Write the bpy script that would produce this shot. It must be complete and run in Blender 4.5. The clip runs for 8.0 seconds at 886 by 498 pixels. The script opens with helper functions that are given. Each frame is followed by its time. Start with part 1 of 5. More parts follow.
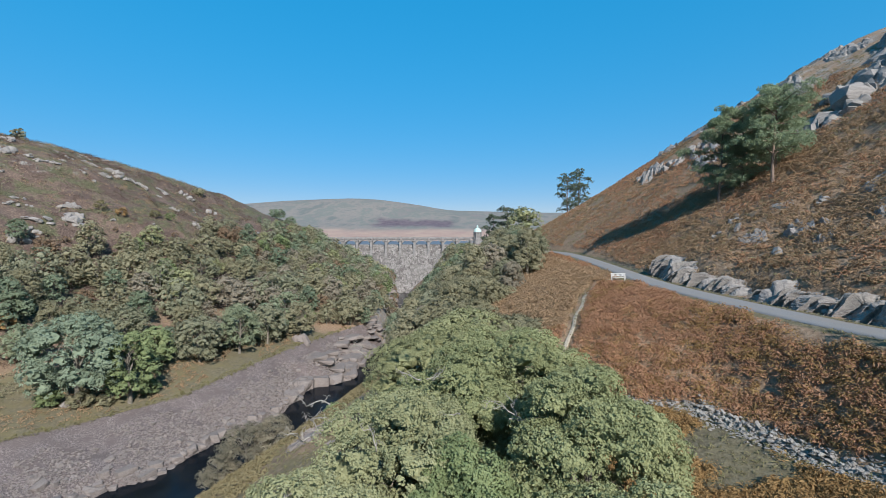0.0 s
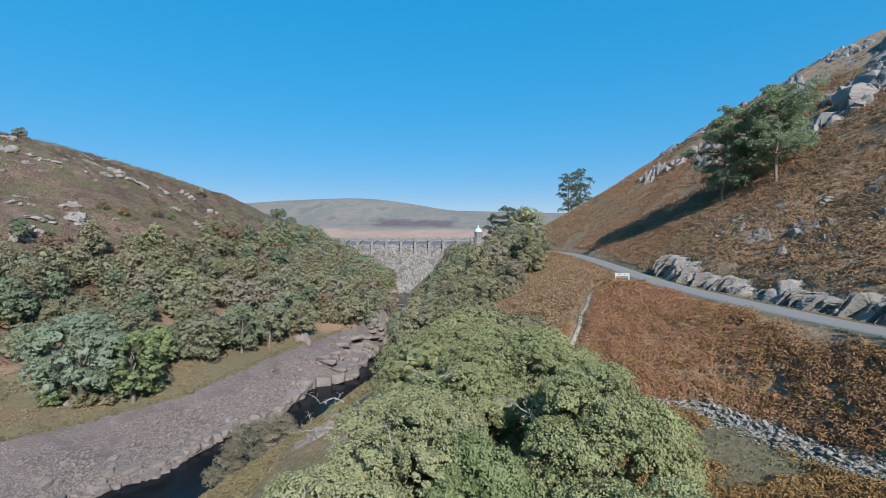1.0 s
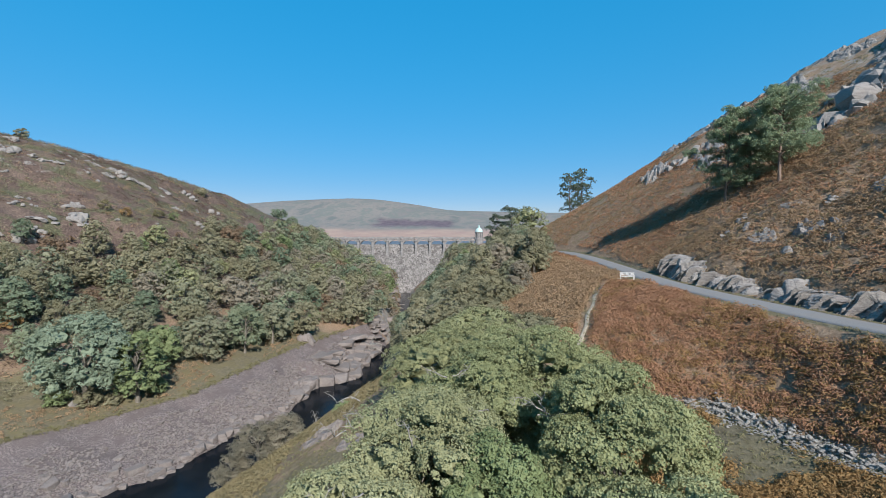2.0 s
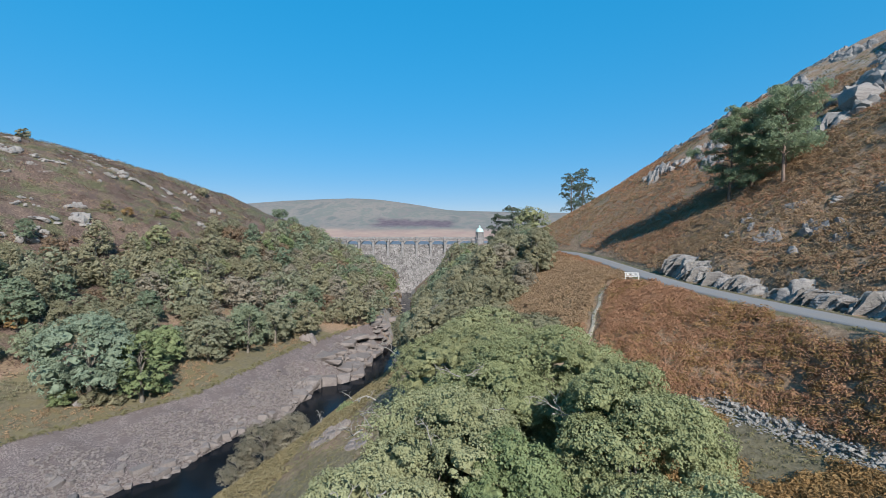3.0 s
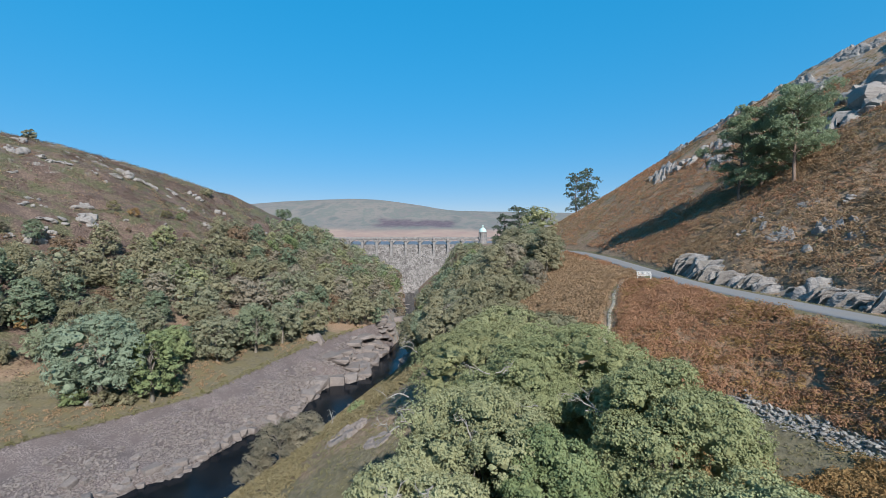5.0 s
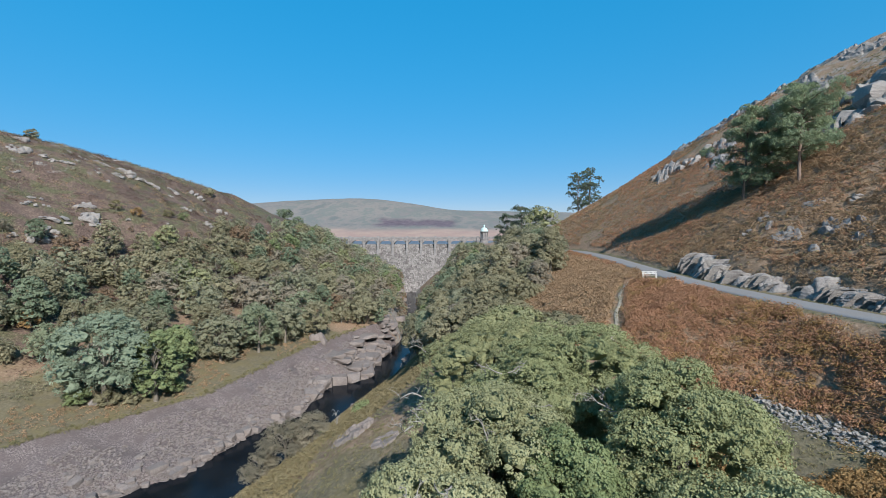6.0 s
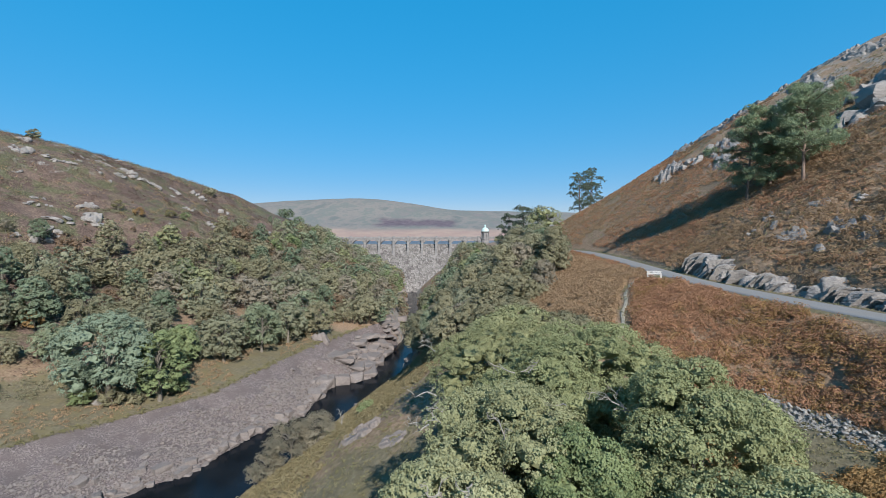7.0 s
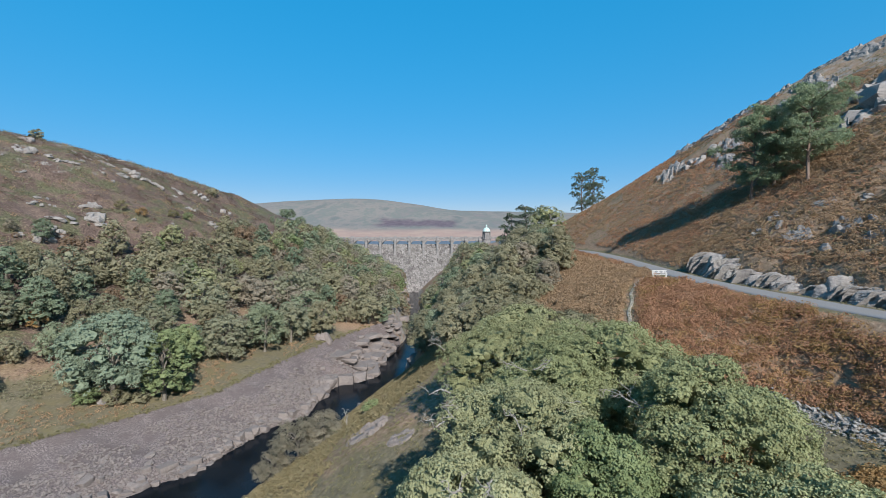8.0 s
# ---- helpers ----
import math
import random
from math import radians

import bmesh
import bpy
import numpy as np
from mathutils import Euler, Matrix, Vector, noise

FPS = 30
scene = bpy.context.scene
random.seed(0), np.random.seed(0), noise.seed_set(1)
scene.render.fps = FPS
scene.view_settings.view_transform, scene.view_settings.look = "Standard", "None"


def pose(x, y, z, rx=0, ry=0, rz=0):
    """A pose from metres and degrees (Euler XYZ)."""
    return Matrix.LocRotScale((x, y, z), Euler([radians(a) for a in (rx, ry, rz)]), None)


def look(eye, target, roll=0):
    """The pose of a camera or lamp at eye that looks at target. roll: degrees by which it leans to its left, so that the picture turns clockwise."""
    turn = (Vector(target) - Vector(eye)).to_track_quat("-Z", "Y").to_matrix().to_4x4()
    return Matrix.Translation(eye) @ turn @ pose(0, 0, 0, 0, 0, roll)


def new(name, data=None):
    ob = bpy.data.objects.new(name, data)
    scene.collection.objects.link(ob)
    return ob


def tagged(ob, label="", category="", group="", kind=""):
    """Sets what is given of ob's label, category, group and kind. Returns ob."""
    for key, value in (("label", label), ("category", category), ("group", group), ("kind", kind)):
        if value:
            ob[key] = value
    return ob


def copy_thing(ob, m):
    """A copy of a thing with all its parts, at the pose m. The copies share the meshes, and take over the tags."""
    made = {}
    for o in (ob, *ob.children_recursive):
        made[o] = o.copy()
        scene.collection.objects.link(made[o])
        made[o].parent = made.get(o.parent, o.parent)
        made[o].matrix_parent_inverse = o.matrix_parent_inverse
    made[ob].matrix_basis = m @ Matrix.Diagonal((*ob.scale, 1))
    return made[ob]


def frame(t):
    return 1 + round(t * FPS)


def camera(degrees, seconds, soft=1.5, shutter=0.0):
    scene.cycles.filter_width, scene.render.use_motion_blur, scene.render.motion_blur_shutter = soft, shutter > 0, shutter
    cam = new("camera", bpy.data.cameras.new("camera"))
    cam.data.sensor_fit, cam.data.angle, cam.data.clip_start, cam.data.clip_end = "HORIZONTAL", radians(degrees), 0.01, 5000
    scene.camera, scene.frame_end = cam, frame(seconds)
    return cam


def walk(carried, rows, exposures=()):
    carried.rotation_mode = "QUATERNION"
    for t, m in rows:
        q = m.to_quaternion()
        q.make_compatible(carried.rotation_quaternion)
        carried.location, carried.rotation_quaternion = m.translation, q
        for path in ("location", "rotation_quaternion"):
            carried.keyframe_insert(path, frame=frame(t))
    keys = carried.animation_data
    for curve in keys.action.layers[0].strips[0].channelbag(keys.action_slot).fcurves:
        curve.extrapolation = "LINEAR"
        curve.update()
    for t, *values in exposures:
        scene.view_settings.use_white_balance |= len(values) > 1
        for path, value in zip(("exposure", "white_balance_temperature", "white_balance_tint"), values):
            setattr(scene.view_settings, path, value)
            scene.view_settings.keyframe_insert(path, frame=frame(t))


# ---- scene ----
cam = camera(87.3, 8.0, soft=0.9)
PATH = [
    (0, (-0.042, 0.069, 36.662), (-0.044, 2.069, 36.622), 0.0),
    (0.5, (-0.347, 0.021, 36.636), (-0.348, 2.02, 36.595), 0.1),
    (1, (-0.658, -0.055, 36.594), (-0.659, 1.945, 36.554), 0.1),
    (1.5, (-1.023, -0.119, 36.581), (-1.024, 1.88, 36.541), 0.0),
    (3, (-2.124, -0.338, 36.59), (-2.123, 1.662, 36.55), -0.0),
    (3.5, (-2.527, -0.388, 36.603), (-2.527, 1.612, 36.563), -0.1),
    (4, (-2.895, -0.425, 36.577), (-2.897, 1.575, 36.538), -0.1),
    (4.5, (-3.273, -0.508, 36.529), (-3.276, 1.491, 36.49), -0.1),
    (6, (-4.22, -0.419, 36.477), (-4.226, 1.58, 36.436), -0.1),
    (6.5, (-4.544, -0.394, 36.486), (-4.551, 1.605, 36.444), -0.1),
    (7, (-4.904, -0.513, 36.46), (-4.91, 1.486, 36.419), -0.1),
    (7.5, (-5.229, -0.644, 36.407), (-5.237, 1.356, 36.366), -0.1),
    (8, (-5.561, -0.627, 36.361), (-5.569, 1.372, 36.321), -0.1),
]
walk(cam, [(t, look(eye, target, roll)) for t, eye, target, roll in PATH], exposures=((0.0, 0.55, 6050, 14), (8.0, 0.55, 6050, 14)))

# ---- light ----
SUN_AZ, SUN_EL = math.atan2(11.0, -32.0), radians(34)   # towards the sun, clockwise from +y
world = bpy.data.worlds.new("sky")
scene.world = world
world.use_nodes = True
wn = world.node_tree.nodes
sky = wn.new("ShaderNodeTexSky")
sky.sky_type, sky.sun_disc = "NISHITA", False
sky.sun_elevation, sky.sun_rotation = SUN_EL, SUN_AZ
sky.altitude, sky.air_density, sky.dust_density, sky.ozone_density = 300, 1.25, 1.0, 6.0
wn["Background"].inputs["Strength"].default_value = 0.09
parts, joined = wn.new("ShaderNodeSeparateColor"), wn.new("ShaderNodeCombineColor")
parts.mode = joined.mode = "HSV"
sl = world.node_tree.links
sl.new(sky.outputs[0], parts.inputs[0])


def sky_maths(op, value, by):
    m = wn.new("ShaderNodeMath")
    m.operation = op
    sl.new(value, m.inputs[0])
    m.inputs[1].default_value = by
    return m.outputs[0]


# a deep blue that darkens towards the zenith and pales round the sun
sl.new(sky_maths("ADD", sky_maths("MULTIPLY", parts.outputs[0], 0.2), 0.464), joined.inputs[0])
sl.new(sky_maths("MINIMUM", sky_maths("MULTIPLY", sky_maths("POWER", parts.outputs[1], 0.78), 1.215), 0.985), joined.inputs[1])
low_sky = sky_maths("MULTIPLY", sky_maths("POWER", parts.outputs[2], 0.3), 3.3)
lower = wn.new("ShaderNodeMath")
lower.operation = "MINIMUM"
sl.new(low_sky, lower.inputs[0])
sl.new(sky_maths("MULTIPLY", sky_maths("POWER", parts.outputs[2], 2.0), 0.5), lower.inputs[1])
sl.new(lower.outputs[0], joined.inputs[2])
sl.new(joined.outputs[0], wn["Background"].inputs["Color"])
sun = new("sun", bpy.data.lights.new("sun", "SUN"))
sun.data.energy, sun.data.angle, sun.data.color = 5.0, radians(0.5), (1.0, 0.93, 0.82)
to_sun = Vector((math.sin(SUN_AZ) * math.cos(SUN_EL), math.cos(SUN_AZ) * math.cos(SUN_EL), math.sin(SUN_EL)))
sun.matrix_world = look(to_sun * 300, (0, 0, 0))

# ---- numbers and noise ----
RNG = np.random.default_rng(7)
TABLE = RNG.random(65536)


def lattice(i, j, k):
    return TABLE[(i * 7349 + j * 9151 + k * 3571 + (i * j) % 613 * 17) & 65535]


def vnoise(x, y, z=0.0):
    """Smooth value noise from 0 to 1, for arrays."""
    x, y, z = np.broadcast_arrays(np.asarray(x, float), np.asarray(y, float), np.asarray(z, float))
    i, j, k = np.floor(x).astype(int), np.floor(y).astype(int), np.floor(z).astype(int)
    u, v, w = x - i, y - j, z - k
    u, v, w = u * u * (3 - 2 * u), v * v * (3 - 2 * v), w * w * (3 - 2 * w)
    total = 0.0
    for a in (0, 1):
        for b in (0, 1):
            for c in (0, 1):
                total = total + lattice(i + a, j + b, k + c) * (u if a else 1 - u) * (v if b else 1 - v) * (w if c else 1 - w)
    return total


def fbm(x, y, z=0.0, octaves=4):
    total, size, weight = 0.0, 0.5, 0.0
    for o in range(octaves):
        total = total + size * vnoise(x * 2 ** o + 17.3 * o, y * 2 ** o + 5.1 * o, z * 2 ** o)
        weight += size
        size *= 0.5
    return total / weight


def smooth(a, b, t):
    s = np.clip((np.asarray(t, float) - a) / (b - a), 0, 1)
    return s * s * (3 - 2 * s)


def softmin(a, b, k):
    h = np.clip(0.5 + 0.5 * (b - a) / k, 0, 1)
    return b * (1 - h) + a * h - k * h * (1 - h)


def knots(v, *pairs):
    return np.interp(v, [p[0] for p in pairs], [p[1] for p in pairs])


# ---- the valley: river edges, bank, road, slopes ----
def river_left(y):
    return knots(y, (-60, -100), (0, -80), (40, -62), (65, -51), (71, -44.5), (88, -39.5), (95, -34), (107, -34), (116, -32),
                 (119, -26), (133, -25.5), (148, -22.5), (170, -20), (220, -24), (330, -34))


def river_right(y):
    return knots(y, (-60, -72), (0, -54), (40, -40), (67, -32), (92, -26.5), (103, -21.7), (113, -16.5), (130, -16), (148, -14.5),
                 (170, -12), (220, -16), (330, -25))


def grass_edge(y):
    return knots(y, (-60, -160), (30, -97), (50, -80), (69, -67), (91, -51), (105, -45.5), (126, -39), (143, -33), (155, -27), (170, -24), (220, -28), (330, -38))


def road_x(y):
    y = np.asarray(y, float)
    return sum(w * knots(y + o, (-60, 44), (0, 34), (22, 30.5), (34, 28.8), (46, 27), (58, 26.2), (74, 27.7), (97, 29.2), (112, 28.6), (130, 26),
                         (160, 22), (200, 20), (260, 26), (340, 44)) for o, w in ((-5, .25), (0, .5), (5, .25)))


def road_z(y):
    return knots(y, (-60, 29.6), (35, 30.4), (61, 31.3), (74, 31.8), (112, 33.5), (200, 34.5), (340, 35.5))


ROAD_HALF = 1.75


def far_height(x, y):
    """The moor beyond the reservoir, up to the skyline."""
    base = knots(y, (340, 20), (1180, 22), (1280, 37), (1420, 60), (1500, 70), (1900, 92), (2500, 110), (5000, 120))
    crest = sum(knots(x + o, (-2600, 120), (-1500, 180), (-1000, 204), (-760, 220), (-490, 231), (-385, 233), (-224, 219), (-91, 197), (16, 174), (256, 171), (700, 160), (2000, 110)) for o in (-60, 0, 60)) / 3
    hill = (crest - 101) * np.exp(-((y - 2250) / 480) ** 2)
    return base + hill + 10 * (fbm(x / 260, y / 260) - 0.5)


def height(x, y, fine=True):
    x, y = np.asarray(x, float), np.asarray(y, float)
    wob = 1.6 * (fbm(x / 9, y / 9, 3.3) - 0.5)
    xl, xr, xg = river_left(y) + wob, river_right(y) + wob, grass_edge(y)
    xd, zd = road_x(y), road_z(y)
    zg = knots(y, (50, 6.2), (90, 5.8), (110, 7.5), (140, 8.2), (330, 9))
    # left bank and hill
    f = np.clip((xl - x) / np.maximum(xl - xg, 1), 0, 1)
    bank = np.interp(f, [0, 0.05, 0.5, 0.93, 1], [-0.5, 0.7, 3.0, 5.6 / 6.2 * 6, 6.2]) / 6.2 * zg
    e = np.maximum(xg - x, 0)
    e = e + knots(y, (140, 0), (228, 12), (262, 20)) * smooth(0, 30, e)
    hill = np.interp(e, [0, 12, 30, 57, 69, 78, 100, 112, 137, 180, 300, 900], [0, 2.6, 7.5, 17, 26, 34, 45.5, 54.5, 65.5, 75, 84, 95])
    left = bank + hill
    left = softmin(left, knots(y, (60, 100), (150, 90), (182, 87), (215, 79), (250, 66.5), (300, 57), (350, 46), (500, 44)), 9)
    # right bank: up to the road, flatter terrace close by
    w = np.maximum(xd - ROAD_HALF - 0.5 - x, 0)
    U = np.maximum(xd - ROAD_HALF - 0.5 - xr, 5)
    g = np.clip(1 - w / U, 0, 1)
    low = smooth(50, 62, y) * smooth(132, 118, y)
    gorge = zd * (1 - (1 - g) ** (1.65 - 0.42 * low * smooth(0.5, 0.22, g)))
    near = zd - np.interp(w, [0, 1, 6, 9, 20, 34, 44], [0, 0.3, 5.4, 6.3, 8.8, 11.6, 15])
    near = np.minimum(near, zd * (1 - (1 - g) ** 1.25))
    t = smooth(45, 30, y)
    right = gorge * (1 - t) + near * t
    # the hill above the road
    v = np.maximum(x - xd - ROAD_HALF - 0.6, 0)
    m = knots(y, (-60, .72), (60, .68), (90, .70), (130, .73), (175, .56), (205, .34), (230, .32), (340, .28))
    cut = smooth(14, 20, y) * smooth(69, 64, y)
    up = zd + m * np.maximum(v - 3.4 * cut, 0) + cut * knots(y, (20, 2.3), (45, 2.4), (53, 1.8), (58, 3.2), (66, 3.0)) * smooth(1.7, 3.6, v)
    up = softmin(up, knots(y, (0, 116), (120, 106), (150, 102), (178, 86), (200, 70), (240, 60), (340, 48)), 8)
    up = softmin(up, zd + 25 + 0.42 * v, 14)
    z = np.where(x < xl, left, np.where(x > xd - ROAD_HALF - 0.5, up, right))
    z = np.where((x >= xl) & (x <= xr), -0.5 - 1.6 * np.clip(np.minimum(x - xl, xr - x) / 3, 0, 1), z)
    # unevenness, none on the road
    off = smooth(0.2, 4, np.abs(x - xd) - ROAD_HALF) * smooth(-1, 6, np.maximum(xl - x, x - xr))
    rough = smooth(12, 45, np.maximum(xl - x, 0)) + smooth(2, 20, v)
    z = z + off * (2.2 * (fbm(x / 14, y / 14) - 0.5) * (0.25 + rough) + 0.9 * (fbm(x / 3.3, y / 3.3, 9) - 0.5) * (0.4 + 0.8 * rough))
    # gravel heaps on the bank
    z = z + smooth(0.05, 0.3, f) * smooth(1, 0.8, f) * 1.7 * (fbm(x / 6 + y / 14, y / 9 - x / 20, 2) - 0.45)
    far = far_height(x, y)
    return z * smooth(352, 338, y) + far * smooth(338, 352, y) * 1.0


# ---- mesh helpers ----
def mesh_of(name, verts, faces, mat, uniform=0, flat=False):
    """One mesh from an array of vertices and faces (one array of equal faces, or a list of faces)."""
    me = bpy.data.meshes.new(name)
    if isinstance(faces, np.ndarray):
        n, k = faces.shape
        me.vertices.add(len(verts))
        me.vertices.foreach_set("co", np.ascontiguousarray(verts, dtype=np.float32).ravel())
        me.loops.add(n * k)
        me.loops.foreach_set("vertex_index", faces.astype(np.int32).ravel())
        me.polygons.add(n)
        me.polygons.foreach_set("loop_start", np.arange(0, n * k, k, dtype=np.int32))
        me.update(calc_edges=True)
    else:
        me.from_pydata([tuple(v) for v in verts], [], [tuple(f) for f in faces])
        me.update()
    me.polygons.foreach_set("use_smooth", np.full(len(me.polygons), not flat))
    me.materials.append(mat)
    return me


def part_mesh(name, me, parent, label=""):
    ob = new(name, me)
    ob.parent = parent
    if label:
        ob["label"] = label
    return ob


def part(name, bm, mat, parent, label="", flat=True):
    """A bmesh as one mesh object under a thing or under a part."""
    me = bpy.data.meshes.new(name)
    bm.to_mesh(me)
    bm.free()
    if not flat:
        me.polygons.foreach_set("use_smooth", np.ones(len(me.polygons), dtype=bool))
    me.materials.append(mat)
    return part_mesh(name, me, parent, label)


def box(bm, x0, y0, z0, x1, y1, z1, bevel=0.0):
    made = bmesh.ops.create_cube(bm, size=1, matrix=Matrix.Translation(((x0 + x1) / 2, (y0 + y1) / 2, (z0 + z1) / 2))
                                 @ Matrix.Diagonal((x1 - x0, y1 - y0, z1 - z0, 1)))
    if bevel:
        edges = list({e for v in made["verts"] for e in v.link_edges})
        bmesh.ops.bevel(bm, geom=edges, offset=bevel, segments=1, affect="EDGES")
    return bm


def tubes(runs, sides=6):
    """Tapered tubes along runs of (points, radii), as one vertex and face array."""
    vs, fs, n = [], [], 0
    ring = np.arange(sides) * 2 * np.pi / sides
    for pts, rad in runs:
        pts = np.asarray(pts, float)
        d = np.gradient(pts, axis=0)
        d /= np.linalg.norm(d, axis=1, keepdims=True) + 1e-9
        ref = np.where(np.abs(d[:, 2:3]) > 0.9, [[1.0, 0, 0]], [[0, 0, 1.0]])
        a = np.cross(d, ref)
        a /= np.linalg.norm(a, axis=1, keepdims=True) + 1e-9
        b = np.cross(d, a)
        r = np.asarray(rad, float)[:, None, None]
        v = pts[:, None] + r * (np.cos(ring)[None, :, None] * a[:, None] + np.sin(ring)[None, :, None] * b[:, None])
        k = len(pts)
        vs.append(v.reshape(-1, 3))
        i, j = np.meshgrid(np.arange(k - 1), np.arange(sides), indexing="ij")
        i, j = i.ravel(), j.ravel()
        q = np.stack([i * sides + j, i * sides + (j + 1) % sides, (i + 1) * sides + (j + 1) % sides, (i + 1) * sides + j], 1)
        fs.append(q + n)
        n += k * sides
    return np.concatenate(vs), np.concatenate(fs)


def leaf_quads(c, nrm, size, aspect=0.6, rng=RNG, droop=0.0):
    """Diamond leaves at the points c, facing nrm."""
    n = len(c)
    nrm = nrm / (np.linalg.norm(nrm, axis=1, keepdims=True) + 1e-9)
    t = rng.normal(size=(n, 3))
    t[:, 2] -= droop
    t -= nrm * np.sum(t * nrm, 1, keepdims=True)
    t /= np.linalg.norm(t, axis=1, keepdims=True) + 1e-9
    b = np.cross(nrm, t)
    s = (np.asarray(size) * np.ones(n))[:, None]
    bend = nrm * s * 0.18
    v = np.stack([c + t * s - bend, c + b * s * aspect + bend * 0.4, c - t * s - bend, c - b * s * aspect + bend * 0.4], 1)
    return v.reshape(-1, 3), np.arange(4 * n).reshape(n, 4)


# ---- materials ----
def material(name, rough=0.9):
    mat = bpy.data.materials.new(name)
    mat.use_nodes = True
    nt = mat.node_tree
    b = nt.nodes["Principled BSDF"]
    b.inputs["Roughness"].default_value = rough
    b.inputs["Specular IOR Level"].default_value = 0.25
    return mat, nt, b


def node(nt, kind, **values):
    n = nt.nodes.new(kind)
    for key, value in values.items():
        n.inputs[key.replace("_", " ")].default_value = value
    return n


def where(nt):
    return nt.nodes.new("ShaderNodeNewGeometry").outputs["Position"]


def noise_of(nt, scale, detail=4.0, rough=0.6, at=None, stretch=None):
    n = node(nt, "ShaderNodeTexNoise", Scale=scale, Detail=detail, Roughness=rough)
    p = at or where(nt)
    if stretch:
        mp = nt.nodes.new("ShaderNodeMapping")
        mp.inputs["Scale"].default_value = stretch
        nt.links.new(p, mp.inputs[0])
        p = mp.outputs[0]
    nt.links.new(p, n.inputs["Vector"])
    return n.outputs["Fac"]


def ramp(nt, fac, *stops):
    r = nt.nodes.new("ShaderNodeValToRGB")
    el = r.color_ramp.elements
    while len(el) < len(stops):
        el.new(0.5)
    for e, (p, c) in zip(el, stops):
        e.position, e.color = p, (*c, 1)
    nt.links.new(fac, r.inputs[0])
    return r.outputs[0]


def span(nt, fac, a, b, c=0.0, d=1.0):
    m = nt.nodes.new("ShaderNodeMapRange")
    nt.links.new(fac, m.inputs[0])
    for i, v in enumerate((a, b, c, d)):
        m.inputs[i + 1].default_value = v
    return m.outputs[0]


def mix(nt, fac, a, b, how="MIX"):
    m = nt.nodes.new("ShaderNodeMix")
    m.data_type, m.blend_type = "RGBA", how
    for sock, val in ((m.inputs[0], fac), (m.inputs[6], a), (m.inputs[7], b)):
        if isinstance(val, (int, float)):
            sock.default_value = val
        elif isinstance(val, tuple):
            sock.default_value = (*val, 1)
        else:
            nt.links.new(val, sock)
    return m.outputs[2]


def maths(nt, op, a, b=0.0):
    m = nt.nodes.new("ShaderNodeMath")
    m.operation = op
    for sock, val in ((m.inputs[0], a), (m.inputs[1], b)):
        if isinstance(val, (int, float)):
            sock.default_value = val
        else:
            nt.links.new(val, sock)
    return m.outputs[0]


def bump(nt, b, fac, strength=0.5, distance=0.1):
    n = node(nt, "ShaderNodeBump", Strength=strength, Distance=distance)
    nt.links.new(fac, n.inputs["Height"])
    nt.links.new(n.outputs[0], b.inputs["Normal"])


def leaf_material(name, dark, mid, light, see=0.32):
    """Foliage: each leaf and each plant a shade of its own, some light passing through."""
    mat, nt, b = material(name, 0.7)
    g = nt.nodes.new("ShaderNodeNewGeometry")
    o = nt.nodes.new("ShaderNodeObjectInfo")
    f = maths(nt, "ADD", maths(nt, "MULTIPLY", g.outputs["Random Per Island"], 0.16), maths(nt, "MULTIPLY", noise_of(nt, 0.55, 3), 0.84))
    f = maths(nt, "ADD", f, maths(nt, "MULTIPLY", maths(nt, "SUBTRACT", o.outputs["Random"], 0.5), 0.2))
    col = ramp(nt, f, (0.1, dark), (0.5, mid), (0.95, light))
    nt.links.new(col, b.inputs["Base Color"])
    tr = nt.nodes.new("ShaderNodeBsdfTranslucent")
    nt.links.new(col, tr.inputs["Color"])
    mx = node(nt, "ShaderNodeMixShader", Fac=see)
    nt.links.new(b.outputs[0], mx.inputs[1])
    nt.links.new(tr.outputs[0], mx.inputs[2])
    nt.links.new(mx.outputs[0], nt.nodes["Material Output"].inputs["Surface"])
    return mat


OAK = leaf_material("oak_leaves", (0.127, 0.147, 0.0678), (0.248, 0.27, 0.13), (0.399, 0.417, 0.23), 0.22)
OAK_YELLOW = leaf_material("turning_oak_leaves", (0.15, 0.161, 0.0784), (0.27, 0.281, 0.14), (0.4, 0.408, 0.235), 0.25)
OAK_PALE = leaf_material("pale_oak_leaves", (0.151, 0.163, 0.0832), (0.275, 0.286, 0.151), (0.41, 0.414, 0.248), 0.22)
# valley wood leaves: distance haze is put into the colours, lighter and bluer
HAZED_GREEN = leaf_material("hazed_valley_oak_leaves", (0.144, 0.152, 0.0931), (0.244, 0.249, 0.158), (0.348, 0.348, 0.241), 0.38)
GREY_GREEN = leaf_material("hazed_silvery_leaves", (0.139, 0.165, 0.0967), (0.236, 0.271, 0.166), (0.353, 0.389, 0.261), 0.34)
SILVER = leaf_material("pale_silver_green_leaves", (0.125, 0.16, 0.105), (0.209, 0.26, 0.176), (0.304, 0.36, 0.257), 0.24)
OLIVE = leaf_material("olive_birch_leaves", (0.153, 0.15, 0.0892), (0.266, 0.251, 0.153), (0.376, 0.356, 0.235), 0.38)
BROWNISH = leaf_material("fading_brown_leaves", (0.167, 0.151, 0.109), (0.275, 0.243, 0.178), (0.382, 0.34, 0.265), 0.38)
BRIGHT = leaf_material("bright_green_leaves", (0.099, 0.131, 0.0593), (0.185, 0.23, 0.102), (0.298, 0.338, 0.173), 0.25)
DEEP_GREEN = leaf_material("deep_green_leaves", (0.0948, 0.127, 0.0784), (0.177, 0.221, 0.14), (0.278, 0.336, 0.216))
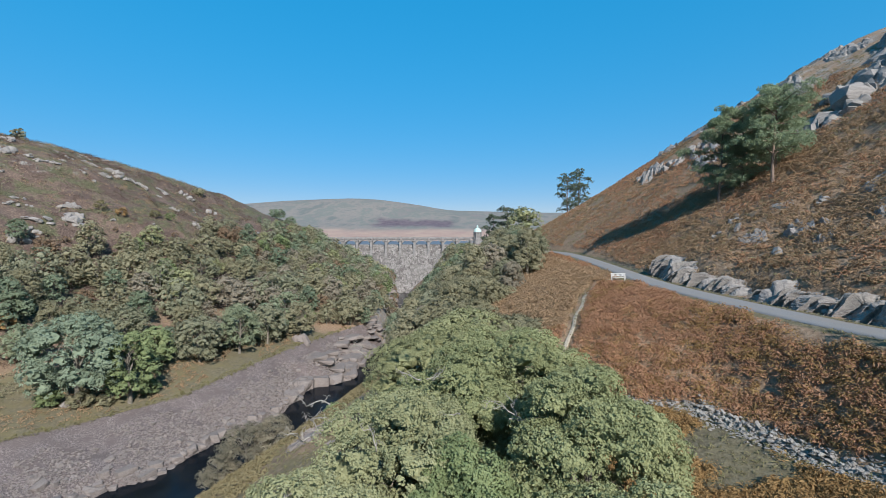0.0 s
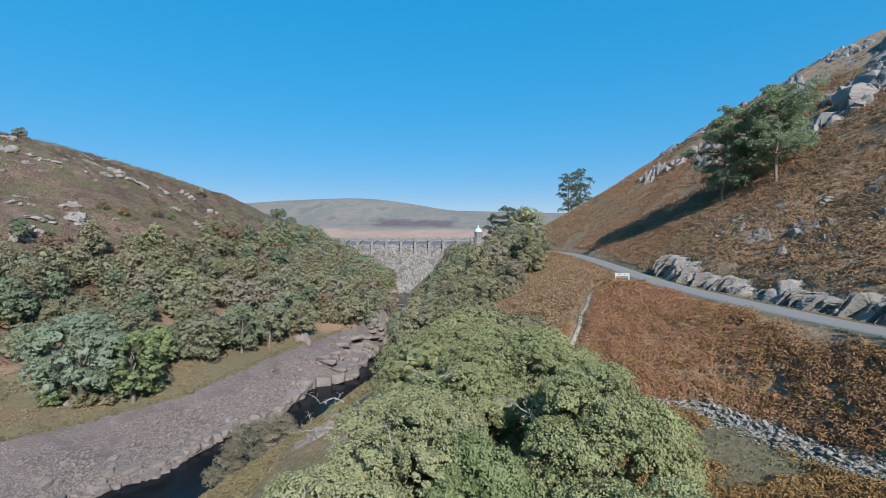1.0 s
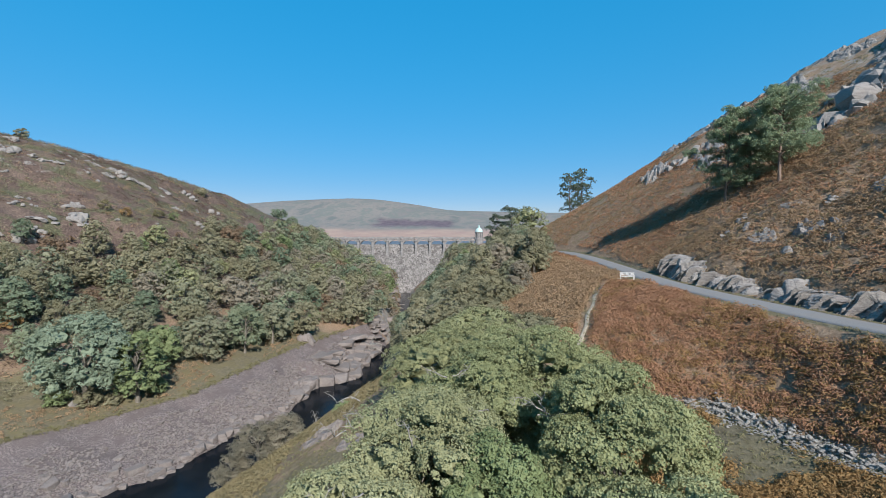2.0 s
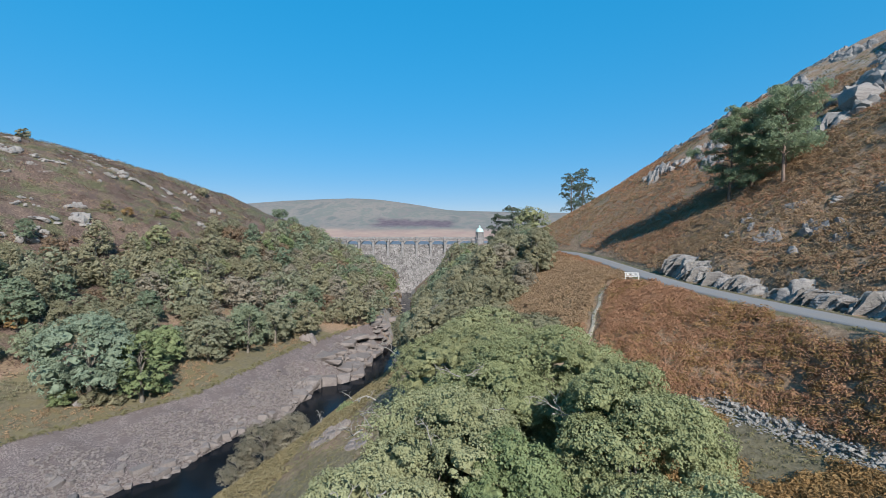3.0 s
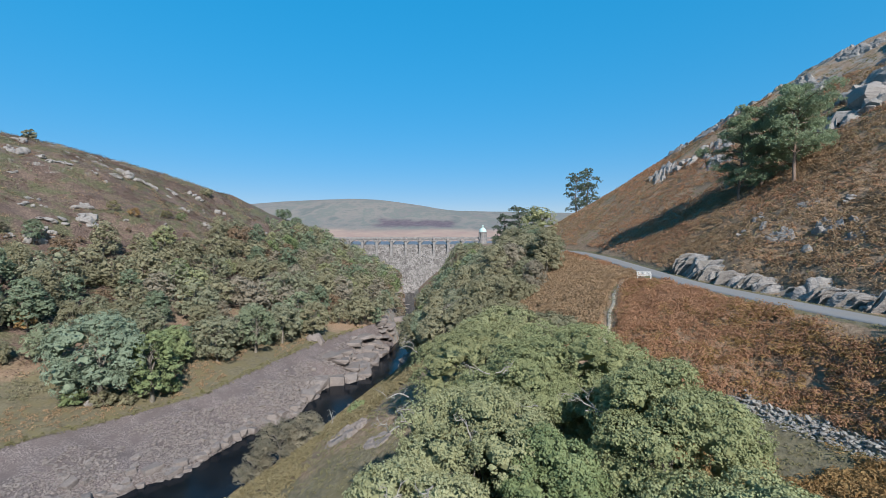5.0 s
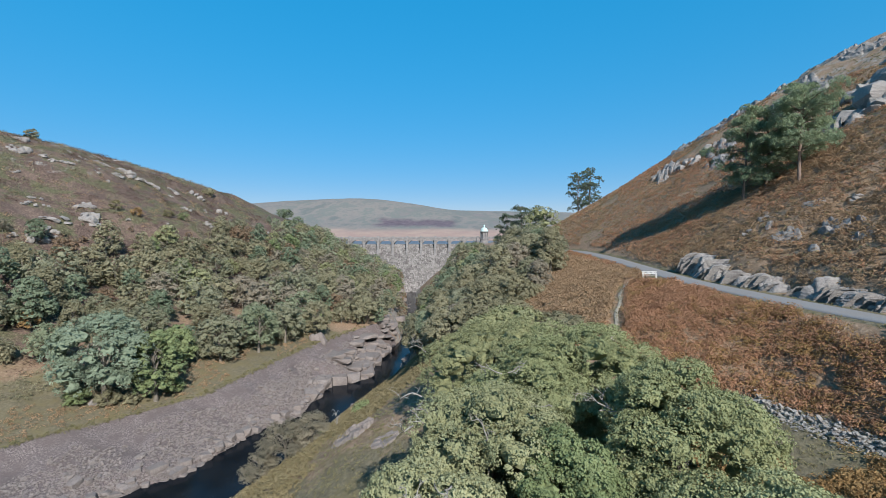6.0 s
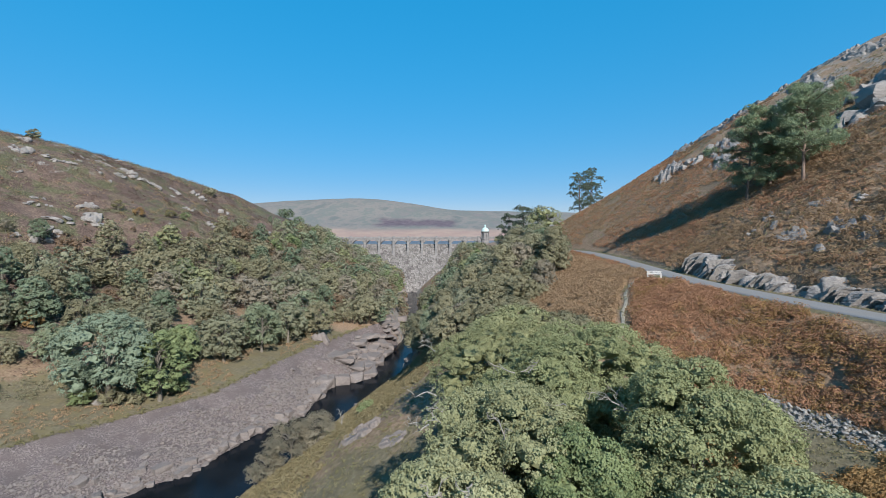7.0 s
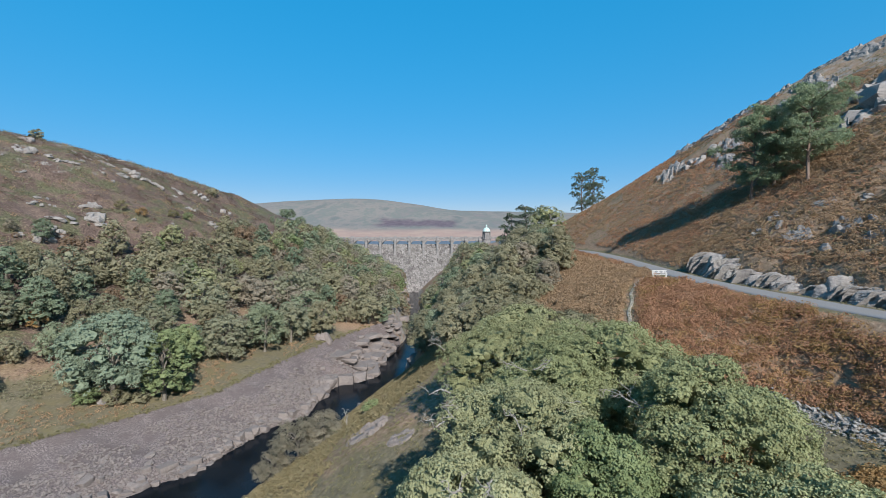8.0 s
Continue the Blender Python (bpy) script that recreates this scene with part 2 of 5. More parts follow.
RUSSET = leaf_material("russet_leaves", (0.142, 0.101, 0.0659), (0.242, 0.17, 0.108), (0.34, 0.258, 0.165), 0.38)
NEEDLES = leaf_material("pine_needles", (0.116, 0.154, 0.085), (0.226, 0.284, 0.165), (0.36, 0.42, 0.261), 0.25)
DARK_NEEDLES = leaf_material("dark_pine_needles", (0.065, 0.088, 0.06), (0.125, 0.16, 0.11), (0.205, 0.245, 0.165), 0.25)
BRACKEN = leaf_material("dead_bracken", (0.219, 0.118, 0.066), (0.326, 0.181, 0.103), (0.418, 0.253, 0.15), 0.2)
BRACKEN_GOLD = leaf_material("golden_bracken", (0.17, 0.102, 0.042), (0.30, 0.19, 0.078), (0.43, 0.305, 0.13), 0.2)
BANK_BRACKEN = leaf_material("olive_bank_bracken", (0.12, 0.1, 0.05), (0.205, 0.17, 0.088), (0.3, 0.255, 0.145), 0.2)
BRACKEN_OLIVE = leaf_material("fading_bracken", (0.179, 0.121, 0.0715), (0.322, 0.221, 0.129), (0.472, 0.342, 0.208), 0.2)
HEATH = leaf_material("heather_and_bracken", (0.0574, 0.0389, 0.0309), (0.115, 0.0734, 0.053), (0.196, 0.135, 0.0884), 0.1)
TUFT = leaf_material("moor_grass", (0.10, 0.095, 0.04), (0.19, 0.175, 0.085), (0.30, 0.27, 0.15), 0.2)
SCRUB = leaf_material("grey_scrub_leaves", (0.106, 0.1, 0.0725), (0.212, 0.192, 0.136), (0.336, 0.3, 0.217))


def bark_material(name, dark, light):
    mat, nt, b = material(name, 0.9)
    f = noise_of(nt, 6, 5, 0.7, stretch=(1, 1, 0.25))
    nt.links.new(ramp(nt, f, (0.3, dark), (0.7, light)), b.inputs["Base Color"])
    bump(nt, b, f, 0.8, 0.04)
    return mat


BARK = bark_material("oak_bark", (0.07, 0.06, 0.045), (0.24, 0.22, 0.18))
PINE_BARK = bark_material("pine_bark", (0.09, 0.06, 0.045), (0.26, 0.2, 0.16))
DEAD_WOOD = bark_material("bleached_dead_wood", (0.17, 0.155, 0.13), (0.36, 0.335, 0.29))


def rock_material(name, dark, mid, light, lichen):
    mat, nt, b = material(name, 0.88)
    big = noise_of(nt, 0.35, 5, 0.6)
    grain = noise_of(nt, 5.0, 6, 0.75)
    lay = noise_of(nt, 1.6, 6, 0.7, stretch=(0.5, 0.5, 2.6))
    col = ramp(nt, lay, (0.3, dark), (0.52, mid), (0.75, light))
    col = mix(nt, span(nt, big, 0.45, 0.62), col, mix(nt, grain, mid, lichen))
    col = mix(nt, 0.5, col, ramp(nt, grain, (0.3, dark), (0.7, light)))
    nt.links.new(col, b.inputs["Base Color"])
    bump(nt, b, maths(nt, "ADD", lay, grain), 0.9, 0.15)
    return mat


ROCK = rock_material("grey_crag_rock", (0.10, 0.093, 0.087), (0.235, 0.218, 0.203), (0.395, 0.37, 0.342), (0.29, 0.27, 0.22))
WALL_STONE = rock_material("lichened_wall_stone", (0.13, 0.122, 0.11), (0.27, 0.256, 0.235), (0.44, 0.42, 0.385), (0.33, 0.315, 0.26))
PALE_ROCK = rock_material("pale_river_rock", (0.10, 0.086, 0.078), (0.19, 0.165, 0.15), (0.295, 0.262, 0.238), (0.235, 0.20, 0.175))


def ground_material():
    mat, nt, b = material("valley_ground", 0.95)

    def mask(name):
        a = nt.nodes.new("ShaderNodeAttribute")
        a.attribute_name = name
        return a.outputs["Fac"]
    fine, mid_n, big = noise_of(nt, 2.2, 6, 0.7), noise_of(nt, 0.35, 5, 0.65), noise_of(nt, 0.06, 4, 0.6)
    heath = ramp(nt, fine, (0.28, (0.135, 0.09, 0.058)), (0.5, (0.235, 0.163, 0.106)), (0.72, (0.335, 0.25, 0.168)))
    green = ramp(nt, fine, (0.3, (0.12, 0.084, 0.055)), (0.55, (0.215, 0.155, 0.10)), (0.75, (0.31, 0.23, 0.155)))
    base = mix(nt, span(nt, maths(nt, "ADD", mid_n, maths(nt, "MULTIPLY", big, 0.6)), 0.8, 1.0), heath, green)
    dark_heath = ramp(nt, fine, (0.34, (0.036, 0.025, 0.021)), (0.5, (0.094, 0.065, 0.053)), (0.66, (0.175, 0.13, 0.098)))
    rusty = ramp(nt, fine, (0.34, (0.06, 0.041, 0.033)), (0.5, (0.135, 0.095, 0.073)), (0.66, (0.225, 0.168, 0.125)))
    patch = noise_of(nt, 0.11, 5, 0.7)
    dark_heath = mix(nt, span(nt, patch, 0.46, 0.58), dark_heath, rusty)
    olive = ramp(nt, fine, (0.34, (0.035, 0.036, 0.02)), (0.52, (0.095, 0.092, 0.05)), (0.68, (0.18, 0.168, 0.10)))
    base = mix(nt, mask("heather"), base, mix(nt, span(nt, noise_of(nt, 0.09, 6, 0.75), 0.49, 0.56), dark_heath, olive))
    grass = ramp(nt, fine, (0.25, (0.07, 0.06, 0.037)), (0.5, (0.125, 0.11, 0.07)), (0.75, (0.205, 0.182, 0.122)))
    grass = mix(nt, span(nt, mid_n, 0.45, 0.65), grass, (0.14, 0.12, 0.062))
    col = mix(nt, span(nt, maths(nt, "ADD", mask("grass"), maths(nt, "MULTIPLY", maths(nt, "SUBTRACT", mid_n, 0.5), 0.9)), 0.35, 0.6), base, grass)
    vor2 = node(nt, "ShaderNodeTexVoronoi", Scale=8.5)
    nt.links.new(where(nt), vor2.inputs["Vector"])
    sep = nt.nodes.new("ShaderNodeSeparateColor")
    nt.links.new(vor2.outputs["Color"], sep.inputs[0])
    gravel = ramp(nt, sep.outputs[0], (0.0, (0.08, 0.066, 0.063)), (0.5, (0.145, 0.121, 0.115)), (1.0, (0.256, 0.219, 0.207)))
    gravel = mix(nt, span(nt, mid_n, 0.42, 0.66), gravel, (0.125, 0.102, 0.095))
    gm = span(nt, maths(nt, "ADD", mask("gravel"), maths(nt, "MULTIPLY", maths(nt, "SUBTRACT", fine, 0.5), 0.5)), 0.4, 0.6)
    col = mix(nt, gm, col, gravel)
    scree = ramp(nt, fine, (0.3, (0.12, 0.11, 0.10)), (0.5, (0.24, 0.225, 0.2)), (0.7, (0.36, 0.34, 0.31)))
    col = mix(nt, span(nt, maths(nt, "ADD", mask("rocky"), maths(nt, "MULTIPLY", maths(nt, "SUBTRACT", mid_n, 0.5), 1.6)), 0.5, 0.75), col, scree)
    wide = noise_of(nt, 0.009, 8, 0.7, stretch=(1, 0.5, 1))
    # moor tones carry painted haze: greyed and blued as if seen far off
    moor = ramp(nt, wide, (0.38, (0.125, 0.135, 0.125)), (0.48, (0.20, 0.18, 0.16)), (0.55, (0.14, 0.152, 0.135)), (0.66, (0.18, 0.16, 0.15)))
    moor = mix(nt, mask("shore"), moor, ramp(nt, noise_of(nt, 0.02, 4), (0.35, (0.27, 0.19, 0.16)), (0.65, (0.32, 0.24, 0.19))))
    moor = mix(nt, mask("wood"), moor, ramp(nt, noise_of(nt, 0.05, 4), (0.35, (0.085, 0.068, 0.08)), (0.65, (0.14, 0.11, 0.12))))
    col = mix(nt, mask("far"), col, moor)
    nt.links.new(col, b.inputs["Base Color"])
    bump(nt, b, maths(nt, "ADD", fine, maths(nt, "MULTIPLY", vor2.outputs["Distance"], maths(nt, "MULTIPLY", gm, 0.5))), 0.7, 0.22)
    return mat


GROUND = ground_material()


def water_material():
    mat, nt, b = material("dark_river_water", 0.15)
    nt.links.new(ramp(nt, noise_of(nt, 0.15, 3), (0.35, (0.005, 0.007, 0.010)), (0.7, (0.010, 0.013, 0.017))), b.inputs["Base Color"])
    b.inputs["Specular IOR Level"].default_value = 0.06
    bump(nt, b, noise_of(nt, 1.2, 3, stretch=(1, 0.4, 1)), 0.08, 0.05)
    return mat


WATER = water_material()


def reservoir_material():
    mat, nt, b = material("rippled_reservoir_water", 0.6)
    nt.links.new(ramp(nt, noise_of(nt, 0.03, 3), (0.35, (0.10, 0.12, 0.14)), (0.7, (0.14, 0.16, 0.18))), b.inputs["Base Color"])
    bump(nt, b, noise_of(nt, 0.8, 4), 1.0, 0.4)
    return mat


RESERVOIR = reservoir_material()


def road_material():
    mat, nt, b = material("worn_asphalt", 0.85)
    f = noise_of(nt, 12, 5, 0.7)
    l = noise_of(nt, 0.5, 4)
    nt.links.new(mix(nt, span(nt, l, 0.4, 0.65), ramp(nt, f, (0.3, (0.15, 0.15, 0.15)), (0.7, (0.23, 0.23, 0.225))), (0.20, 0.19, 0.175)), b.inputs["Base Color"])
    bump(nt, b, f, 0.4, 0.02)
    return mat


ASPHALT = road_material()


def masonry_material():
    mat, nt, b = material("weathered_dam_masonry", 0.9)
    cells = []
    for scale in (0.95, 0.45):
        vo = node(nt, "ShaderNodeTexVoronoi", Scale=scale, Randomness=0.8)
        mp = nt.nodes.new("ShaderNodeMapping")
        mp.inputs["Scale"].default_value = (1.15, 0.5, 1.25)
        nt.links.new(where(nt), mp.inputs[0])
        nt.links.new(mp.outputs[0], vo.inputs["Vector"])
        se = nt.nodes.new("ShaderNodeSeparateColor")
        nt.links.new(vo.outputs["Color"], se.inputs[0])
        cells.append((se.outputs[0], vo.outputs["Distance"]))
    stone = maths(nt, "ADD", maths(nt, "MULTIPLY", cells[0][0], 0.6), maths(nt, "MULTIPLY", cells[1][0], 0.4))
    stone_col = ramp(nt, stone, (0.15, (0.075, 0.068, 0.064)), (0.45, (0.135, 0.125, 0.117)), (0.85, (0.26, 0.245, 0.23)))
    st = noise_of(nt, 0.35, 5, 0.7, stretch=(1, 1, 0.3))
    col = mix(nt, span(nt, st, 0.42, 0.62, 0, 0.6), stone_col, mix(nt, noise_of(nt, 1.2, 4), (0.10, 0.093, 0.086), (0.25, 0.24, 0.225)))
    nt.links.new(col, b.inputs["Base Color"])
    bump(nt, b, maths(nt, "ADD", cells[0][1], noise_of(nt, 1.2, 4)), 0.9, 0.5)
    return mat


MASONRY = masonry_material()


def plain(name, a, c, scale=3.0, rough=0.7, metal=0.0):
    mat, nt, b = material(name, rough)
    b.inputs["Metallic"].default_value = metal
    f = noise_of(nt, scale, 5, 0.65)
    nt.links.new(ramp(nt, f, (0.3, a), (0.7, c)), b.inputs["Base Color"])
    bump(nt, b, f, 0.3, 0.03)
    return mat


DRESSED = plain("dressed_grey_stone", (0.14, 0.135, 0.13), (0.26, 0.25, 0.24), 0.8, 0.85)
COPPER = plain("pale_verdigris_copper", (0.3, 0.46, 0.42), (0.52, 0.64, 0.6), 1.0, 0.45)
WHITE_PAINT = plain("weathered_pale_timber", (0.42, 0.41, 0.38), (0.62, 0.61, 0.58), 9.0, 0.6)
EARTH = plain("trodden_earth", (0.25, 0.215, 0.16), (0.38, 0.34, 0.265), 3.0, 0.95)

def wall_x(y):
    """The foot of the bracken slope, where the old wall runs."""
    return knots(y, (18, 24.0), (21, 22.6), (25.4, 20.8), (29.5, 19.5), (33.0, 17.8), (35.5, 11.0), (45, 4))


# ---- ground sheet ----
def graded(*stretches):
    out = []
    for a, b, step in stretches:
        n = max(2, int(round(abs(b - a) / step)))
        out.append(np.linspace(a, b, n, endpoint=False))
    out.append([stretches[-1][1]])
    return np.concatenate(out)


XS = graded((-4500, -1500, 250), (-1500, -400, 50), (-400, -240, 8), (-240, -100, 1.8), (-100, -60, 1.1), (-60, -14, 0.75), (-14, 44, 0.9), (44, 140, 1.6), (140, 300, 8), (300, 1500, 50), (1500, 4500, 250))
YS = graded((-400, -60, 20), (-60, 10, 4), (10, 130, 0.85), (130, 240, 1.6), (240, 352, 3), (352, 800, 20), (800, 3000, 45), (3000, 4800, 200))
GX, GY = np.meshgrid(XS, YS)
GZ = height(GX, GY)
nx, ny = len(XS), len(YS)
gi, gj = np.meshgrid(np.arange(ny - 1), np.arange(nx - 1), indexing="ij")
gi, gj = gi.ravel(), gj.ravel()
gfaces = np.stack([gi * nx + gj, gi * nx + gj + 1, (gi + 1) * nx + gj + 1, (gi + 1) * nx + gj], 1)
ground = new("ground", mesh_of("ground", np.stack([GX, GY, GZ], -1).reshape(-1, 3), gfaces, GROUND))
tagged(ground, "brown bracken and grass valley sides with gravel river bank", "ground", kind="structure")


def set_mask(name, values):
    a = ground.data.attributes.new(name, "FLOAT", "POINT")
    a.data.foreach_set("value", np.clip(values, 0, 1).astype(np.float32).ravel())


XL, XR, XG, XD = river_left(GY), river_right(GY), grass_edge(GY), road_x(GY)
set_mask("gravel", smooth(-1.2, 0.6, GX - XG) * smooth(1.5, 0.2, GX - XR) * smooth(172, 150, GY))
terrace = smooth(-1, 1, wall_x(GY) - GX) * smooth(46, 38, GY) * smooth(1, 8, GX - XR) * (0.7 + 0.3 * smooth(-6, 2, GX))
verge = smooth(3.4, 2.2, np.abs(GX - XD))
set_mask("grass", smooth(32, 14, XG - GX) * (GX < XG + 2) * smooth(160, 120, GY) + terrace + verge * 0.9)
vv = np.maximum(GX - XD - 2, 0)
rocky = smooth(46, 62, vv) * 0.55 + 0.4 * smooth(90, 110, XG - GX) * (GX < XG)
rocky = rocky + 0.3 * smooth(-19, -14, GX) * smooth(-1, -6, GX) * smooth(26, 32, GY) * smooth(54, 46, GY)
rocky = rocky + 0.72 * smooth(150, 165, GY) * (GX > XG - 2) * (GX < XR + 3)
set_mask("rocky", rocky * smooth(420, 330, GY))
set_mask("heather", smooth(18, 45, XG - GX) * (GX < XG))
set_mask("far", smooth(338, 350, GY))
set_mask("shore", smooth(1480, 1400, GY + 60 * (fbm(GX / 90, GY / 90) - 0.5)))
set_mask("wood", smooth(0, 30, 150 - np.abs(GX + 98) + 50 * (fbm(GX / 60, GY / 60) - 0.5)) * smooth(1490, 1530, GY + 60 * (fbm(GX / 40, GY / 40, 2) - 0.5)) * smooth(1740, 1690, GY + 90 * (fbm(GX / 50, GY / 50, 5) - 0.5)))

# ---- water ----
def sheet(name, x0, y0, x1, y1, z, mat, label):
    v = np.array([(x0, y0, z), (x1, y0, z), (x1, y1, z), (x0, y1, z)])
    return tagged(new(name, mesh_of(name, v, np.array([[0, 1, 2, 3]]), mat)), label, "water", kind="structure")


def river_sheet():
    ys = np.linspace(-60, 332, 99)
    a, b = river_left(ys) - 2.5, river_right(ys) + 2.5
    v = np.concatenate([np.stack([a, ys, 0 * ys], 1), np.stack([b, ys, 0 * ys], 1)])
    i = np.arange(98)
    f = np.stack([i, i + 99, i + 100, i + 1], 1)
    return tagged(new("water", mesh_of("water", v, f, WATER)), "still dark river water low in its rocky bed", "water", kind="structure")


river_sheet()
sheet("water", -900, 341, 900, 1290, 33.0, RESERVOIR, "blue reservoir water standing behind the dam")

# ---- road and footpath ----
def strip(name, centre, half, lift, y0, y1, n, mat, label, category):
    ys = np.linspace(y0, y1, n)
    xs = centre(ys)
    d = np.gradient(xs, ys)
    k = 1 / np.sqrt(1 + d * d)
    rows = []
    for o in (-1.0, -0.5, 0.0, 0.5, 1.0):
        px, py = xs + o * half * k, ys - o * half * k * d
        zz = (road_z(py) if category == "road" else np.max([height(px + u, py + w) for u in (-0.12, 0, 0.12) for w in (-0.2, 0, 0.2)], axis=0)) + lift + 0.05 * (1 - o * o) * (category == "road")
        rows.append(np.stack([px, py, zz], 1))
    v = np.stack(rows, 1).reshape(-1, 3)
    skirt = [r.copy() for r in (rows[0], rows[-1])]
    i, j = np.meshgrid(np.arange(n - 1), np.arange(4), indexing="ij")
    i, j = i.ravel(), j.ravel()
    f = np.stack([i * 5 + j, i * 5 + j + 1, (i + 1) * 5 + j + 1, (i + 1) * 5 + j], 1)
    for s, (r, side) in enumerate(zip(skirt, (0, 4))):
        r[:, 2] -= 0.3
        r[:, 0] += (0.05 if side else -0.05) * (category == "path")
        b0 = len(v)
        v = np.concatenate([v, r])
        i = np.arange(n - 1)
        q = np.stack([i * 5 + side, (i + 1) * 5 + side, b0 + i + 1, b0 + i], 1)
        f = np.concatenate([f, q if s == 0 else q[:, ::-1]])
    return tagged(new(name, mesh_of(name, v, f, mat)), label, category, kind="structure")


strip("road", road_x, ROAD_HALF, 0.03, -60, 340, 260, ASPHALT, "narrow grey asphalt road along the hillside", "road")
def path_x(y):
    return knots(y, (36, 8.4), (45, 12.6), (53, 16.0), (59, 18.8), (62.5, 21.5), (64, 24.5)) + 0.13 * np.sin(0.9 * np.asarray(y)) * smooth(63, 60, y)


strip("path", path_x, 0.17, 0.02, 36, 63.8, 60, EARTH, "trodden pale footpath through the bracken", "path")

# ---- trees ----
def limbs(rng, h, spread, n, base_r, fork=0.35):
    """A trunk and n limbs that fork from it; returns runs and the limb ends."""
    lean = rng.normal(size=2) * 0.06 * h
    z = np.linspace(-0.6, h * 0.72, 7)
    k = (z / h).clip(0)
    trunk = np.stack([lean[0] * k + 0.15 * np.sin(3 * k + rng.random()), lean[1] * k, z], 1)
    runs, ends = [(trunk, np.linspace(base_r, base_r * 0.3, 7))], []
    for i in range(n):
        a = 2 * np.pi * (i / n + rng.random() * 0.6 / n)
        s = rng.uniform(fork, 0.68)
        p0 = np.array([np.interp(s * h, z, trunk[:, c]) for c in range(3)])
        out = spread * rng.uniform(0.3, 0.56)
        p2 = p0 + np.array([np.cos(a) * out, np.sin(a) * out, h * rng.uniform(0.06, 0.32) * (1.1 - s)])
        t = np.linspace(0, 1, 5)[:, None]
        bend = np.array([0, 0, 0.12 * h]) * (4 * t * (1 - t)) + rng.normal(size=(5, 3)) * 0.04 * spread * t
        pts = p0 * (1 - t) + p2 * t + bend
        runs.append((pts, np.linspace(base_r * 0.4, base_r * 0.08, 5)))
        ends.append(p2)
        for q in (2, 3):
            d = rng.normal(size=3) * 0.11 * spread
            d[2] = abs(d[2]) * 0.6
            tw = pts[q] + np.linspace(0, 1, 4)[:, None] * d
            runs.append((tw, np.linspace(base_r * 0.16, base_r * 0.04, 4)))
    return runs, ends


def crown_points(rng, h, spread, low, count, lobes, flat=0.6, lobe=(0.26, 0.42), bushy=False, dome=2.0, amp=0.3, per=16, spray=0.45, taper=0.0):
    """Leaf places and facings: boughs that make a crown with hollows, set with sprays of leaves; and the boughs themselves."""
    boughs = []
    for i in range(lobes):
        a, q = 2.4 * i + rng.random(), np.sqrt((i + rng.random()) / lobes)
        if bushy:
            s = 1 - 1.8 * (i + 0.5) / lobes
            q = np.sqrt(1 - s * s) * rng.uniform(0.85, 1.0) * (1 - taper * (s + 0.4))
            zz = h * (0.45 + 0.36 * s)
        elif i % 4:
            zz = low + (h - low) * ((1 - q ** dome) ** (1 / dome) * rng.uniform(0.66, 0.86) + 0.07)
        else:
            zz = low + (h - low) * (np.sqrt(max(0, 1 - q * q)) * rng.uniform(0.2, 0.5) + 0.07)
        big = np.array((np.cos(a) * q * spread * 0.78, np.sin(a) * q * spread * 0.78, zz))
        boughs.append((big, spread * rng.uniform(*lobe)))
    squash = np.array([1, 1, flat + 0.2])
    c, r = np.array([k[0] for k in boughs]), np.array([k[1] for k in boughs])
    top = np.max(c[:, 2] + r * squash[2]) + 0.5 * spray
    c[:, 2] *= h / top
    boughs = list(zip(c, r))
    m = -(-count // per)
    ps, ds, got = [], [], 0
    while got < m:
        n = 2 * m
        pick = rng.choice(lobes, n, p=r ** 2 / np.sum(r ** 2))
        d = rng.normal(size=(n, 3))
        d[:, 2] = np.where(d[:, 2] < -0.5, -d[:, 2], d[:, 2])
        d /= np.linalg.norm(d, axis=1, keepdims=True)
        p = c[pick] + d * (r[pick] * (1 - amp * rng.random(n) ** 1.5))[:, None] * squash
        inside = np.zeros(n, bool)
        for k in range(lobes):
            inside |= (np.sum(((p - c[k]) / squash) ** 2, axis=1) < (0.78 * r[k]) ** 2) & (pick != k)
        ps.append(p[~inside])
        ds.append(d[~inside])
        got += len(ps[-1])
    p, d = np.concatenate(ps)[:m], np.concatenate(ds)[:m]
    # each spray: a small dome of leaves at the end of its twig
    n = m * per
    pp, dd = np.repeat(p, per, axis=0), np.repeat(d, per, axis=0)
    out = dd + np.array([0, 0, 0.5])
    e = rng.normal(size=(n, 3))
    e /= np.linalg.norm(e, axis=1, keepdims=True)
    e = np.where(np.sum(e * out, axis=1, keepdims=True) < -0.25, -e, e)
    size = np.repeat(spray * rng.uniform(0.6, 1.35, m), per) * rng.uniform(0.55, 1.0, n)
    pp = pp + e * size[:, None] * np.array([1, 1, 0.72])
    return pp, (e * 0.75 + dd * 0.35 if per > 24 else e * 0.4 + dd * 0.75), boughs


def ball_shell(detail):
    bm = bmesh.new()
    bmesh.ops.create_icosphere(bm, subdivisions=detail, radius=1)
    v, f = np.array([k.co[:] for k in bm.verts]), np.array([[k.index for k in p.verts] for p in bm.faces])
    bm.free()
    return v, f


SHELLS = {1: ball_shell(1), 2: ball_shell(2), 3: ball_shell(3)}


def inner_mass(boughs, rng, flat, detail, share):
    """The leaves deep inside each bough, below its outer sprays."""
    v0, f0 = SHELLS[detail]
    vs = []
    for c, r in boughs:
        k = share * rng.uniform(0.6, 1.15, (len(v0), 1))
        vs.append(c + v0 * k * r * np.array([1, 1, flat + 0.2]))
    n = len(boughs)
    f = (f0[None] + len(v0) * np.arange(n)[:, None, None]).reshape(-1, 3)
    return np.concatenate(vs), f


